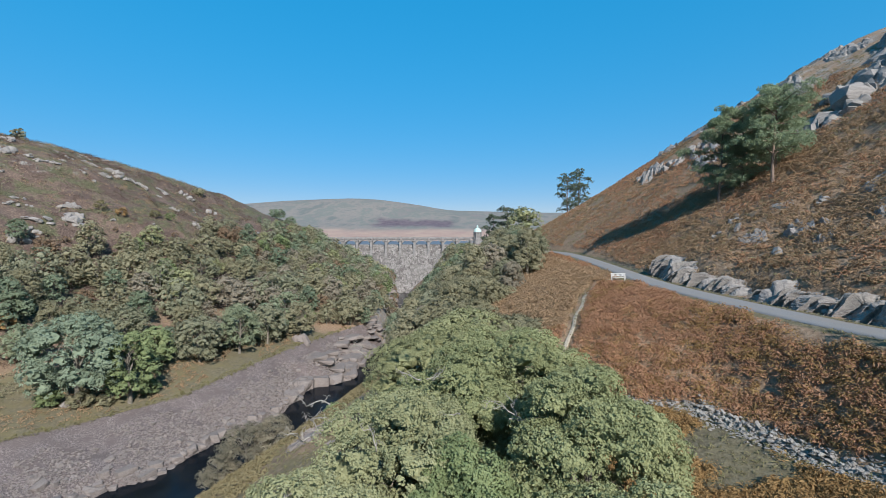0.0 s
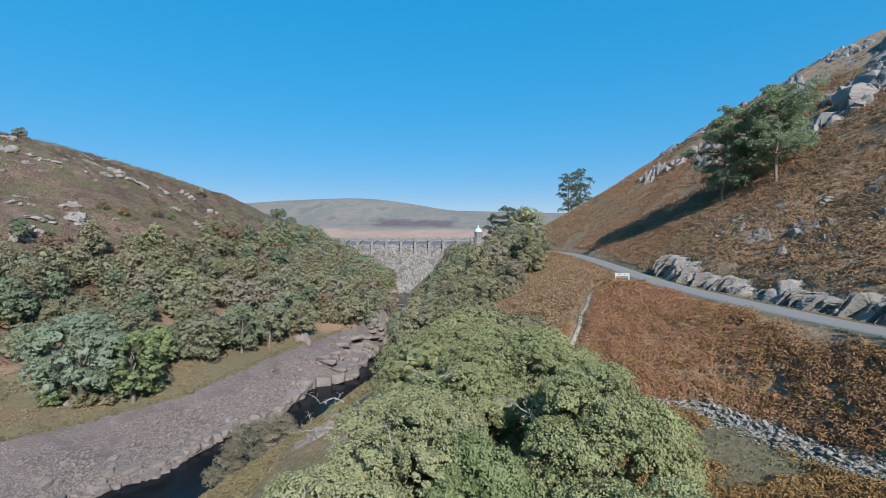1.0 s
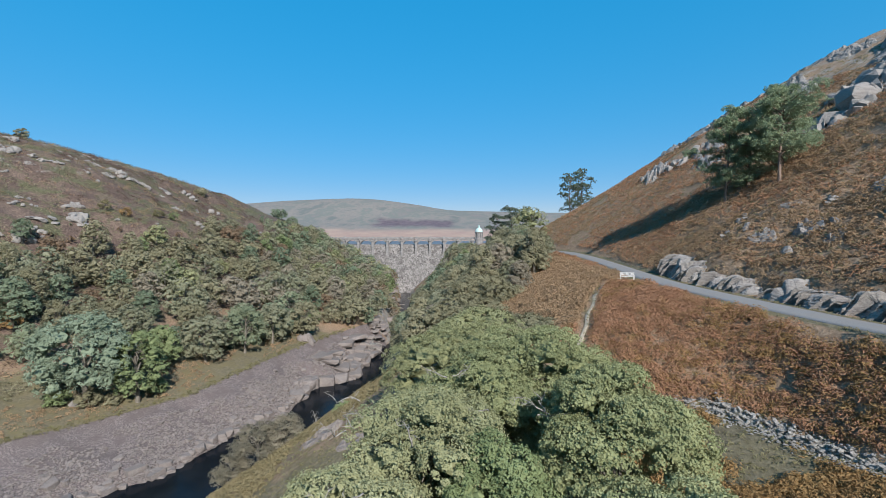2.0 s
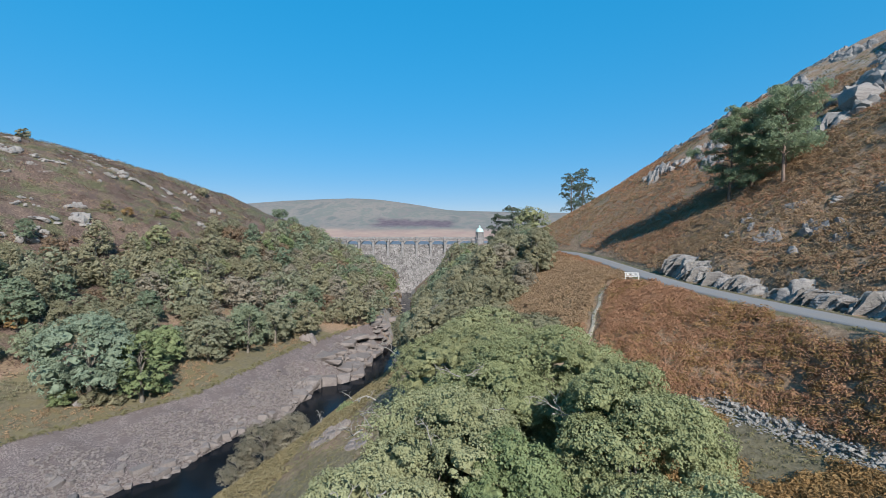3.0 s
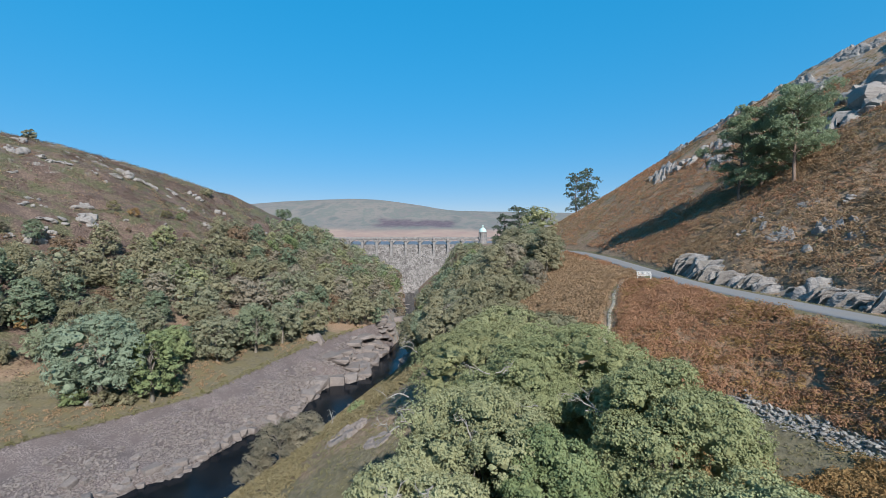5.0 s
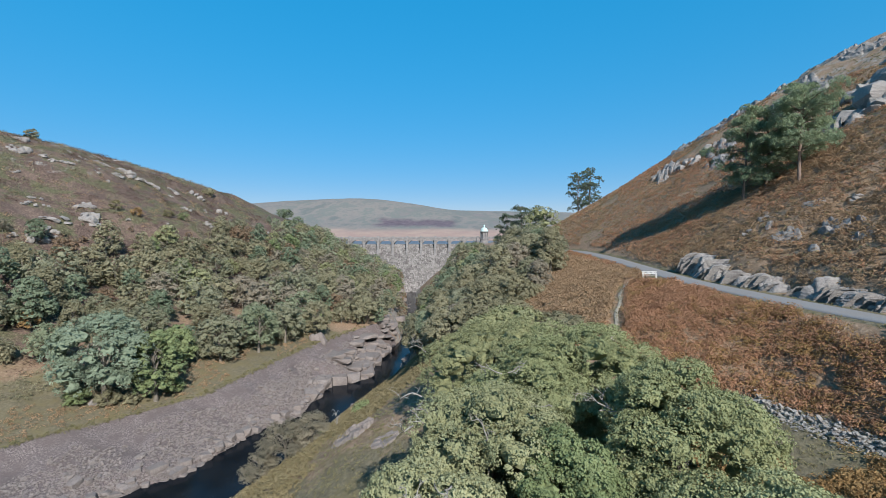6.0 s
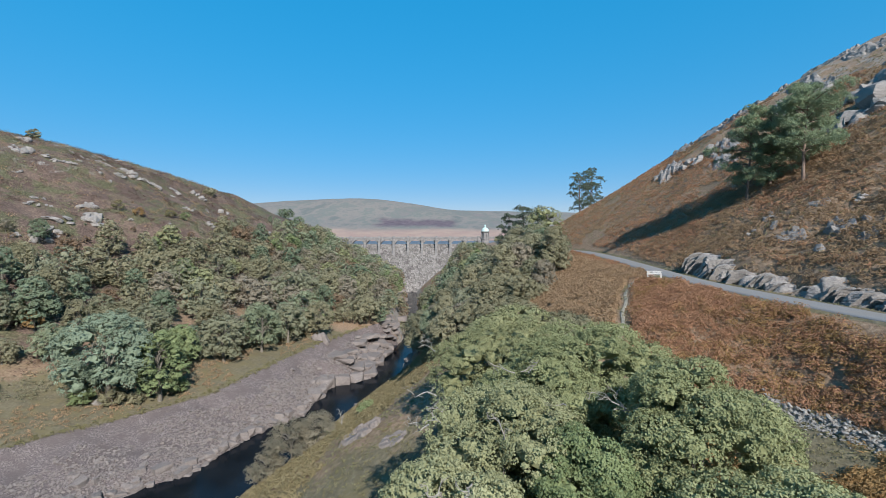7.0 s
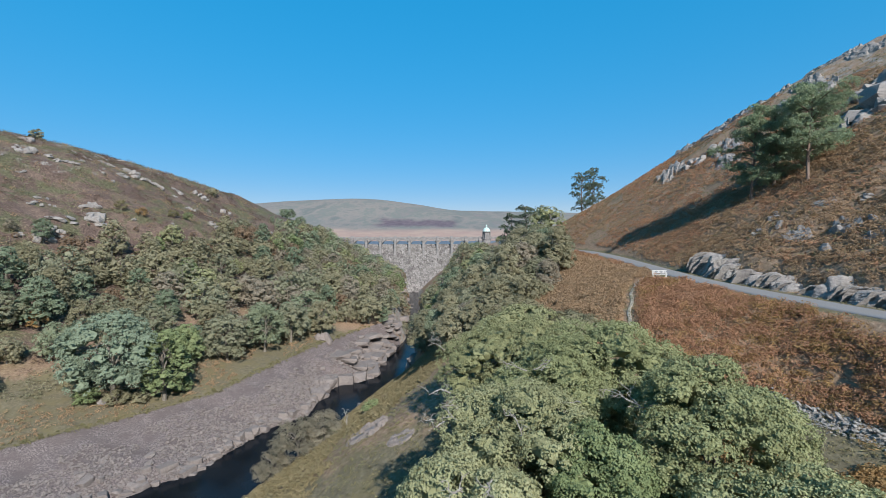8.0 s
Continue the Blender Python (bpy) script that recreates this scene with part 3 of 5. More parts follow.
def tree_parts(name, seed, h, spread, leaf, bark, count=1500, size=0.2, lobes=16, low=0.3, aspect=0.82, jitter=0.3, label="", category="tree", base_r=None, n_limbs=7, flat=0.6, lobe=(0.26, 0.42), bushy=False, dome=2.2, inner=(2, 0.46), amp=0.3, per=16, spray=0.45, taper=0.0):
    rng = np.random.default_rng(seed)
    ob = tagged(new(name), label, category)
    runs, ends = limbs(rng, h * 0.92, spread, n_limbs, base_r or 0.035 * h)
    v, f = tubes(runs, 5)
    part_mesh("trunk", mesh_of("trunk", v, f, bark), ob)
    p, d, boughs = crown_points(rng, h, spread, low * h, count, lobes, flat, lobe, bushy, dome, amp, per, spray, taper)
    nrm = d + rng.normal(size=d.shape) * jitter + np.array([0, 0, 0.3])
    v, f = leaf_quads(p, nrm, size * rng.uniform(0.6, 1.3, len(p)), aspect, rng)
    part_mesh("crown", mesh_of("crown", v, f, leaf, flat=True), ob)
    v, f = inner_mass(boughs, rng, flat, *inner)
    part_mesh("inner_foliage", mesh_of("inner_foliage", v, f, leaf, flat=True), ob, "dense shaded inner leaves")["kind"] = "stuff"
    return ob


def pine(seed, h, spread, count=2200, size=0.22, label="", low=0.35, leaf=NEEDLES):
    """Scots pine: bare reddish trunk, level limbs with flat plates of dark needles."""
    rng = np.random.default_rng(seed)
    ob = tagged(new("pine_tree"), label, "pine tree")
    z = np.linspace(-0.8, h * 0.95, 9)
    trunk = np.stack([0.25 * np.sin(z / h * 3 + seed), 0.2 * np.cos(z / h * 4 + seed), z], 1)
    runs = [(trunk, np.linspace(0.02 * h, 0.005 * h, 9))]
    c, r = [], []
    n = 26
    for i in range(n):
        s = low + (0.97 - low) * (i + rng.random() * 0.5) / n
        a = i * 2.4 + rng.random()
        reach = spread * np.interp(s, [low, low + 0.18, 0.75, 1.0], [0.6, 1.0, 0.85, 0.35]) * rng.uniform(0.6, 1.05)
        p0 = np.array([np.interp(s * h, z, trunk[:, k]) for k in range(3)])
        p1 = p0 + np.array([np.cos(a) * reach, np.sin(a) * reach, rng.uniform(-0.04, 0.13) * h])
        t = np.linspace(0, 1, 4)[:, None]
        runs.append((p0 * (1 - t) + p1 * t + np.array([0, 0, 0.03 * h]) * np.sin(t * 3), np.linspace(0.007 * h, 0.002 * h, 4)))
        for u in (0.5, 0.75, 1.0):
            c.append(p0 * (1 - u) + p1 * u + rng.normal(size=3) * 0.09 * spread)
            r.append(spread * rng.uniform(0.15, 0.27))
    v, f = tubes(runs, 6)
    part_mesh("trunk", mesh_of("trunk", v, f, PINE_BARK), ob)
    c, r = np.array(c), np.array(r)
    # rounded pads of needle tufts
    per = 12
    m = count // per
    pick = rng.choice(len(c), m, p=r ** 2 / np.sum(r ** 2))
    d = rng.normal(size=(m, 3))
    d[:, 2] = np.where(d[:, 2] < -0.4, -d[:, 2], d[:, 2])
    d /= np.linalg.norm(d, axis=1, keepdims=True)
    p = c[pick] + d * (r[pick] * rng.uniform(0.55, 1, m))[:, None] * np.array([1, 1, 0.7])
    e = rng.normal(size=(m * per, 3)) + 0.5 * np.repeat(d, per, axis=0)
    e /= np.linalg.norm(e, axis=1, keepdims=True)
    p = np.repeat(p, per, axis=0) + e * (0.055 * spread * rng.uniform(0.5, 1.2, m * per))[:, None]
    v, f = leaf_quads(p, e + rng.normal(size=e.shape) * 0.5 + np.array([0, 0, 0.3]), size * rng.uniform(0.6, 1.3, m * per), 0.34, rng)
    part_mesh("crown", mesh_of("crown", v, f, leaf, flat=True), ob)
    return ob


def stand(ob, x, y, turn=0.0, scale=1.0, sink=0.15):
    z = float(height(x, y)) - sink
    ob.matrix_basis = Matrix.LocRotScale((x, y, z), Euler((0, 0, turn)), (scale,) * 3)
    return ob


def plant(kinds, spots, rng, group, scale=(0.8, 1.25)):
    """Copies of the kinds at the spots; the first use of a kind is the original."""
    used = set()
    for x, y in spots:
        k = kinds[rng.integers(len(kinds))]
        ob = k if k.name not in used else copy_thing(k, k.matrix_basis)
        used.add(k.name)
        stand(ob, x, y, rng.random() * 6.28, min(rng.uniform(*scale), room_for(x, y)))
        ob["group"] = group


def spread_spots(rng, n, inside, x0, x1, y0, y1, gap, taken=()):
    spots = list(taken)
    keep = []
    for _ in range(n):
        x, y = rng.uniform(x0, x1), rng.uniform(y0, y1)
        if inside(x, y) and all((x - a) ** 2 + (y - b) ** 2 > gap * gap for a, b in spots):
            spots.append((x, y))
            keep.append((x, y))
    return keep


def far_copies(kinds, spots, rng):
    """The trees that stand too far off to tell apart, each kind joined into one mesh."""
    kept, count_far = 0.7, 2200
    for k in kinds:
        mine = [s for s in spots if kinds[hash_pick(s, len(kinds))] is k]
        for p in k.children:
            me = p.data
            co = np.empty(len(me.vertices) * 3, dtype=np.float32)
            me.vertices.foreach_get("co", co)
            co = co.reshape(-1, 3)
            fi = np.empty(len(me.loops), dtype=np.int32)
            me.loops.foreach_get("vertex_index", fi)
            fi = fi.reshape(len(me.polygons), -1)
            if p.name.startswith("crown"):
                fi = fi[int((1 - kept) * count_far):]
            vs, fs, n = [], [], 0
            local = np.random.default_rng(3)
            for x, y in mine:
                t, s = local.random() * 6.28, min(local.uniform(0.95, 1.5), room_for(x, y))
                c, q = np.cos(t) * s, np.sin(t) * s
                w = np.stack([co[:, 0] * c - co[:, 1] * q + x, co[:, 0] * q + co[:, 1] * c + y, co[:, 2] * s + float(height(x, y)) - 0.2], 1)
                vs.append(w)
                fs.append(fi + n)
                n += len(w)
            if vs:
                ob = new("woodland", mesh_of("woodland", np.concatenate(vs), np.concatenate(fs), me.materials[0], flat=not p.name.startswith("trunk")))
                tagged(ob, "distant autumn woodland on the valley sides below the dam", "woodland", kind="stuff")


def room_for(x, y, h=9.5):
    """The scale a tree may have: fitted to the camera's view, so that the dam shows between the wood's two flanks."""
    # treetop limit in pixels above eye level, by bearing from the camera
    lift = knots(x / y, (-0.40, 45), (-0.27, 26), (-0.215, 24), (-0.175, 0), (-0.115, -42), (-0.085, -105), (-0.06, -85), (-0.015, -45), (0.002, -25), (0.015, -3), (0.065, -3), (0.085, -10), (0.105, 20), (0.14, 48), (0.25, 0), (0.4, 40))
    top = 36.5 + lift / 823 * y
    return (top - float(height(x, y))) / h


def hash_pick(spot, n):
    return int(abs(spot[0] * 7.13 + spot[1] * 3.71) * 10) % n


def woods():
    rng = np.random.default_rng(21)
    kinds, fine = [], []
    for i, (mat, h, s, taper, text) in enumerate((
            (HAZED_GREEN, 8.2, 4.2, 0.0, "dense green oak among the valley woodland"), (GREY_GREEN, 8.8, 4.1, 0.1, "silvery green broadleaf tree in the valley wood"),
            (OLIVE, 9.4, 3.2, 0.42, "olive green birch in the valley wood"), (OAK_YELLOW, 8.0, 3.8, 0.1, "yellowing oak tree in the valley wood"),
            (BROWNISH, 8.0, 3.2, 0.25, "grey-brown thin-crowned tree in the wood"), (RUSSET, 6.5, 3.3, 0.0, "russet brown autumn tree in the wood"),
            (OLIVE, 7.4, 4.0, 0.0, "olive rounded oak tree of the river wood"), (BRIGHT, 7.6, 3.0, 0.4, "bright green young tree in the wood"),
            (DEEP_GREEN, 9.0, 3.4, 0.35, "dark blue-green tree in the valley wood"))):
        kinds.append(tree_parts("tree", 50 + i, h, s, mat, BARK, 2200, 0.2, 16, 0.02, label=text, n_limbs=4, bushy=True, lobe=(0.3, 0.46), per=8, spray=0.5, inner=(1, 0.46), taper=taper))
        fine.append(tree_parts("tree", 250 + i, h, s, mat, BARK, 7000, 0.135, 24, 0.02, label=text, n_limbs=5, bushy=True, lobe=(0.25, 0.42), per=12, spray=0.42, inner=(1, 0.46), taper=taper))
    weights = [0, 0, 0, 1, 2, 2, 2, 3, 4, 4, 4, 5, 6, 6, 6, 6, 8, 2, 0, 0, 4, 7, 5, 8]
    taken = [(-55, 104), (-50, 113), (-46.5, 122), (-41, 132)]

    def left(x, y):
        e = float(grass_edge(y)) - x
        lim = np.interp(y, [80, 100, 150, 230, 330], [84, 80, 74, 68, 60])
        if math.hypot(x + 66, y - 83) < 13 or math.hypot(x + 57, y - 86) < 9:
            return False
        return np.interp(y, [90, 100, 125, 140, 152], [14, 10, 8, 5, -1]) < e < lim * (0.75 + 0.4 * float(vnoise(x / 18, y / 18)))
    spots = spread_spots(rng, 5200, left, -170, -24, 62, 326, 5.6, taken)

    def right(x, y):
        if y < 140 and x < 1.5 - 0.11 * y:
            return False
        return x > float(river_right(y)) + (1.2 if y > 140 else 3.5) and x < np.interp(y, [55, 62, 80, 95, 108, 112], [-8, 7, 14, 18.5, 22, float(road_x(y)) - 5])
    spots += spread_spots(rng, 4200, right, -24, 30, 56, 322, 4.5)
    low = [tree_parts("shrub", 270 + i, 3.0, 1.5, mat, BARK, 480, 0.13, 10, 0.02, label=text, category="shrub", n_limbs=3, bushy=True, per=8, spray=0.22, inner=(1, 0.6)) for i, (mat, text) in enumerate((
        (OLIVE, "olive green shrub on the heather hillside"), (BROWNISH, "grey-brown shrub on the heather hillside"), (RUSSET, "russet shrub on the heather hillside"), (HAZED_GREEN, "dark green shrub on the heather hillside")))]

    def upper(x, y):
        return 60 < float(grass_edge(y)) - x < 112 and float(vnoise(x / 12, y / 12, 5)) > 0.38
    plant(low, spread_spots(rng, 2200, upper, -175, -70, 85, 240, 3.8), rng, "hillside shrubs", (0.6, 1.5))
    brook = []
    for y in np.arange(172, 318, 4.2):
        a, b = float(river_left(y)), float(river_right(y))
        brook += [(a + rng.uniform(-1.5, 0.8), y), (b + rng.uniform(-0.8, 1.5), y + 2)]
    plant(low, brook, rng, "riverside shrubs", (0.9, 1.7))
    # leaves out trees that would hide the dam from the camera
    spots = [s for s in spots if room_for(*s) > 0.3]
    spots.sort(key=lambda s: math.hypot(s[0], s[1]))
    pool = [kinds[i] for i in weights]
    plant([fine[i] for i in weights], spots[:100], rng, "valley woodland", (0.65, 1.3))
    plant(pool, spots[100:280], rng, "valley woodland", (0.75, 1.4))
    far_copies(kinds, spots[280:], rng)


woods()


def named_trees():
    # the two large trees at the edge of the gravel
    stand(tree_parts("tree", 3, 16.3, 9.0, SILVER, BARK, 30000, 0.14, 44, 0.03, bushy=True, lobe=(0.2, 0.32), per=16, spray=0.5, label="large silvery green tree standing on the grassy river bank"), -66, 83)
    stand(tree_parts("tree", 4, 13.8, 4.8, BRIGHT, BARK, 11000, 0.14, 34, 0.05, bushy=True, lobe=(0.22, 0.36), per=14, spray=0.42, label="bright green tree beside the large silvery tree"), -58.2, 85.5)
    for i, (x, y, h, s, m) in enumerate(((-55, 104, 11, 5.2, HAZED_GREEN), (-50, 113, 12, 5.6, GREY_GREEN), (-46.5, 122, 11, 5, HAZED_GREEN), (-41, 132, 10.5, 4.6, OLIVE))):
        stand(tree_parts("tree", 10 + i, h, s, m, BARK, 11000, 0.14, 28, 0.04, bushy=True, lobe=(0.22, 0.38), per=14, spray=0.45, label="broad green tree along the gravel river bank"), x, y)
    # the tall trees below the near oaks
    for i, (x, y, top, s, m, text) in enumerate(((6.5, 47, 28.6, 4.6, OLIVE, "olive broadleaf tree behind the near oaks"), (2.5, 46, 29.5, 5.0, OAK_YELLOW, "yellowing oak behind the near oaks"),
                                                 (0.6, 62, 28.6, 4.8, BROWNISH, "grey-brown half-bare tree on the river slope"), (1.5, 57, 29.5, 5.4, OLIVE, "olive broadleaf tree on the river slope"),
                                                 (-4.2, 71, 26.0, 4.6, GREY_GREEN, "silvery green tree on the river slope"), (-1.0, 69, 29.0, 5.4, HAZED_GREEN, "green oak on the river slope"),
                                                 (-6.8, 86, 23.5, 4.6, OLIVE, "olive broadleaf tree on the river slope"), (6.5, 70, 30.0, 5.0, OLIVE, "olive broadleaf tree on the river slope"))):
        h = (top - float(height(x, y))) / 0.93
        stand(tree_parts("tree", 20 + i, h, s, m, BARK, 17000, 0.1, 34, 0.03, bushy=True, lobe=(0.22, 0.36), per=18, spray=0.36, label=text), x, y)
    # pines on the right-hand hill
    for i, (x, y, h, s) in enumerate(((49.6, 70, 13.6, 5.8), (45.8, 77.3, 13.2, 5.4), (48.8, 76.5, 13, 4.8), (53, 75, 13, 5.0))):
        stand(pine(30 + i, h, s, 24000, 0.15, "dark green pine in the clump on the hillside", low=0.3 if y < 71 else 0.14), x, y)["group"] = "hillside pines"
    for i, (x, y, h) in enumerate(((50.7, 190, 16.3), (56.2, 193, 17))):
        stand(pine(60 + i, h, 5.8, 9000, 0.24, "tall pine standing against the sky above the road", low=0.1, leaf=DARK_NEEDLES), x, y)["group"] = "tall pines"
    for i, (x, y, h, s) in enumerate(((20, 146, 13.5, 4.6), (25.5, 150, 12.5, 4.2), (16.5, 152, 11.5, 4))):
        stand(pine(70 + i, h, s, 9000, 0.2, "dark pine rising out of the roadside wood", low=0.1, leaf=DARK_NEEDLES), x, y)["group"] = "roadside pines"
    stand(tree_parts("tree", 80, 13, 5, OAK_YELLOW, BARK, 6000, 0.13, 22, 0.08, per=14, spray=0.45, label="sunlit yellow-green tree beside the road"), 20.5, 118)
    for i, (x, y, hh) in enumerate(((-108, 306, 7.5), (-102, 309, 6), (-113, 311, 6.5))):
        stand(tree_parts("tree", 84 + i, hh, 4.2, DEEP_GREEN, BARK, 1800, 0.22, 16, 0.02, bushy=True, per=8, spray=0.6, label="dark green tree on the hill shoulder beside the dam"), x, y)
    for i, (x, y, hh, m) in enumerate(((-112, 152, 3.8, TUFT), (-107, 154.5, 3.4, BRACKEN_GOLD), (-103, 166, 3.4, TUFT), (-100, 170, 3.6, BRIGHT), (-93, 125, 3.6, OLIVE), (-96, 100, 5, RUSSET), (-90, 95, 4.6, BRACKEN_GOLD))):
        stand(tree_parts("shrub", 200 + i, hh, 2.0, m, BARK, 1400, 0.11, 12, 0.02, bushy=True, per=10, spray=0.25, label="small pale autumn shrub on the hillside", category="shrub"), x, y)
    stand(pine(90, 11, 3.8, 1500, 0.2, "dark pine beside the road close by", low=0.45), 33.0, 14)


named_trees()


def oak(name, seed, x, y, top, spread, leaf, count, label, lobes=40):
    h = top - float(height(x, y)) + 0.15
    return stand(tree_parts(name, seed, h, spread, leaf, BARK, count, 0.055, lobes, 0.05, 0.72, 0.42, label, n_limbs=9, base_r=0.22, flat=0.6, lobe=(0.24, 0.4), dome=3.2, inner=(2, 0.5), amp=0.3, per=28, spray=0.27), x, y)


def bare_branches(tree, seed, spots):
    """Crooked bleached branches that show in the hollows of a crown; spots: place in the valley, heading and reach."""
    rng = np.random.default_rng(seed)
    for x, y, z, a, reach in spots:
        runs = []

        def grow(p, d, length, r, level):
            pts = [p]
            for _ in range(7):
                d = d + rng.normal(size=3) * 0.42
                d[2] = 0.8 * d[2] + 0.05
                d = d / np.linalg.norm(d)
                pts.append(pts[-1] + d * length / 7)
            runs.append((np.array(pts), np.linspace(r, r * 0.35, 8)))
            if level < 2:
                for q in (2, 4, 6):
                    side = d + rng.normal(size=3) * 0.9
                    grow(pts[q], side / np.linalg.norm(side), length * rng.uniform(0.4, 0.6), r * 0.55, level + 1)
        grow(np.array([x, y, z]) - np.array(tree.matrix_basis.translation), np.array([math.cos(a), math.sin(a), 0.25]), reach, 0.036, 0)
        v, f = tubes(runs, 5)
        part_mesh("bare_branch", mesh_of("bare_branch", v, f, DEAD_WOOD), tree, "leafless bleached branch")


ob = oak("oak_tree", 5, 6.3, 19.8, 31.1, 4.0, OAK, 90000, "green oak bough crown with bare grey twigs beside the bracken")
bare_branches(ob, 1, ((3.4, 20.6, 28.7, 2.9, 1.7), (2.9, 20.8, 28.6, 0.3, 1.6), (0.7, 20.8, 28.8, 2.2, 1.3), (3.2, 20.4, 28.9, 1.2, 1.4)))
ob = oak("oak_tree", 6, 4.6, 28.6, 31.5, 5.4, OAK, 100000, "broad green rounded oak at the crest of the near group")
bare_branches(ob, 2, ((-1.2, 23.9, 29.4, 2.6, 1.5), (-0.9, 23.8, 29.5, 0.5, 1.4)))
ob = oak("oak_tree", 7, -2.0, 21.6, 29.9, 4.3, OAK_PALE, 84000, "pale silvery green oak at the edge of the bank")
bare_branches(ob, 3, ((-5.4, 20.4, 28.8, 2.9, 1.9), (-5.6, 19.8, 28.3, 3.4, 1.8), (-5.3, 21.5, 29.0, 2.5, 1.7), (-2.6, 17.6, 28.6, -2.2, 1.3)))
oak("oak_tree", 8, 0.6, 26.6, 30.4, 4.4, OAK, 66000, "green oak in the middle of the near group")
ob = oak("oak_tree", 9, -0.4, 37.0, 29.9, 5.6, OAK_YELLOW, 66000, "yellowish green oak at the back of the near group")
bare_branches(ob, 4, ((-6.0, 34.8, 28.6, -2.6, 1.8), (-5.6, 33.6, 28.2, 3.0, 1.6)))
oak("oak_tree", 10, 0.9, 18.2, 28.8, 2.5, BRIGHT, 40000, "bright green low oak crown close below")
oak("oak_tree", 11, 6.4, 15.2, 28.6, 3.2, OAK, 56000, "green oak crown reaching out close below")
ob = oak("oak_tree", 12, -4.6, 16.4, 28.5, 3.3, OAK_PALE, 54000, "pale green oak crown on the edge of the near bank")
bare_branches(ob, 5, ((-4.0, 14.8, 28.3, -1.8, 1.4), (-5.0, 14.6, 28.0, -2.4, 1.3)))

# ---- rocks ----
def crag_mesh(name, seed, size, mat, cuts=16, detail=3, strata=0.06):
    """An angular rock: a ball cut by many planes, then roughened."""
    rng = np.random.default_rng(seed)
    bm = bmesh.new()
    bmesh.ops.create_icosphere(bm, subdivisions=detail, radius=1)
    d = np.array([v.co[:] for v in bm.verts])
    d /= np.linalg.norm(d, axis=1, keepdims=True)
    n = rng.normal(size=(cuts, 3))
    n /= np.linalg.norm(n, axis=1, keepdims=True)
    off = rng.uniform(0.5, 0.92, cuts)
    dot = d @ n.T
    r = np.min(np.where(dot > 0.05, off / np.maximum(dot, 0.05), 9), axis=1)
    r = np.minimum(r, 1.25)
    p = d * r[:, None]
    q = p * 2.2 + seed
    p = p * (1 + 0.22 * (fbm(q[:, 0], q[:, 1], q[:, 2]) - 0.5))[:, None]
    p[:, 0] += strata * np.sign(np.sin(p[:, 2] * 9 + p[:, 0] * 4)) * 0.6
    p *= np.array(size)
    for v, c in zip(bm.verts, p):
        v.co = c
    me = bpy.data.meshes.new(name)
    bm.to_mesh(me)
    bm.free()
    me.materials.append(mat)
    return me


def hull_block(seed, corners=15, squared=0.8, boxy=True):
    """An angular block broken along its joints, as vertices and triangles within a unit cube."""
    rng = np.random.default_rng(seed)
    p = rng.uniform(-1, 1, (corners, 3))
    axis = rng.integers(0, 3, corners)
    p[np.arange(corners), axis] = np.sign(p[np.arange(corners), axis]) * rng.uniform(squared, 1, corners)
    if not boxy:
        p = p / np.linalg.norm(p, axis=1, keepdims=True) * rng.uniform(0.75, 1.1, (corners, 1))
    if boxy:
        p = np.concatenate([p, rng.uniform(0.72, 1, (8, 1)) * np.array([(a, b, c) for a in (-1, 1) for b in (-1, 1) for c in (-1, 1)]) * 0.86 * (squared ** 0.5)])
    bm = bmesh.new()
    for q in p:
        bm.verts.new(q)
    made = bmesh.ops.convex_hull(bm, input=bm.verts[:])
    bmesh.ops.delete(bm, geom=[g for g in made["geom_interior"] if isinstance(g, bmesh.types.BMVert)], context="VERTS")
    bm.verts.index_update()
    v, f = np.array([k.co[:] for k in bm.verts]), np.array([[k.index for k in q.verts] for q in bm.faces])
    bm.free()
    return v, f


HULLS = [hull_block(900 + i, 12 + i % 5 + 12 * (i % 3 > 0), 0.7 + 0.05 * (i % 5), i % 3 == 0) for i in range(20)]
CRAGS = [mesh_of("crag", *h, ROCK, flat=True) for h in HULLS]
BOULDERS = [mesh_of("boulder", *h, PALE_ROCK, flat=True) for h in HULLS]


SLABS = [c for i, c in enumerate(CRAGS) if i % 3]


def crag_pile(seed, x, y, wide, tall, label, group, yaw=0.0, meshes=None):
    """An outcrop of bedrock: blocks parted along common joints, breaking out of the slope."""
    rng = np.random.default_rng(seed)
    ob = tagged(new("rock_outcrop"), label, "rock outcrop", group)
    z0 = float(height(x, y))
    ob.matrix_basis = pose(x, y, z0)
    dip = 0.3 * rng.normal()
    for i in range(int(3 + 0.6 * wide)):
        a, b = rng.uniform(-0.45, 0.45) * wide, rng.normal() * 0.12 * wide
        px, py = a * math.cos(yaw) - b * math.sin(yaw), a * math.sin(yaw) + b * math.cos(yaw)
        k = (1 - 1.4 * (a / wide) ** 2) * rng.uniform(0.6, 1.1)
        size = (wide * rng.uniform(0.17, 0.3), wide * rng.uniform(0.14, 0.26), tall * 0.52 * k)
        block = part_mesh("block", (meshes or SLABS)[rng.integers(13)], ob)
        block.matrix_basis = Matrix.LocRotScale((px, py, float(height(x + px, y + py)) - z0 + size[2] * 0.3), Euler((0.14 * rng.normal(), dip + 0.14 * rng.normal(), yaw + 0.2 * rng.normal())), size)
    return ob


LEDGES = [mesh_of("rock_ledge", *hull_block(170 + i, 20, 0.93), PALE_ROCK, flat=True) for i in range(5)]


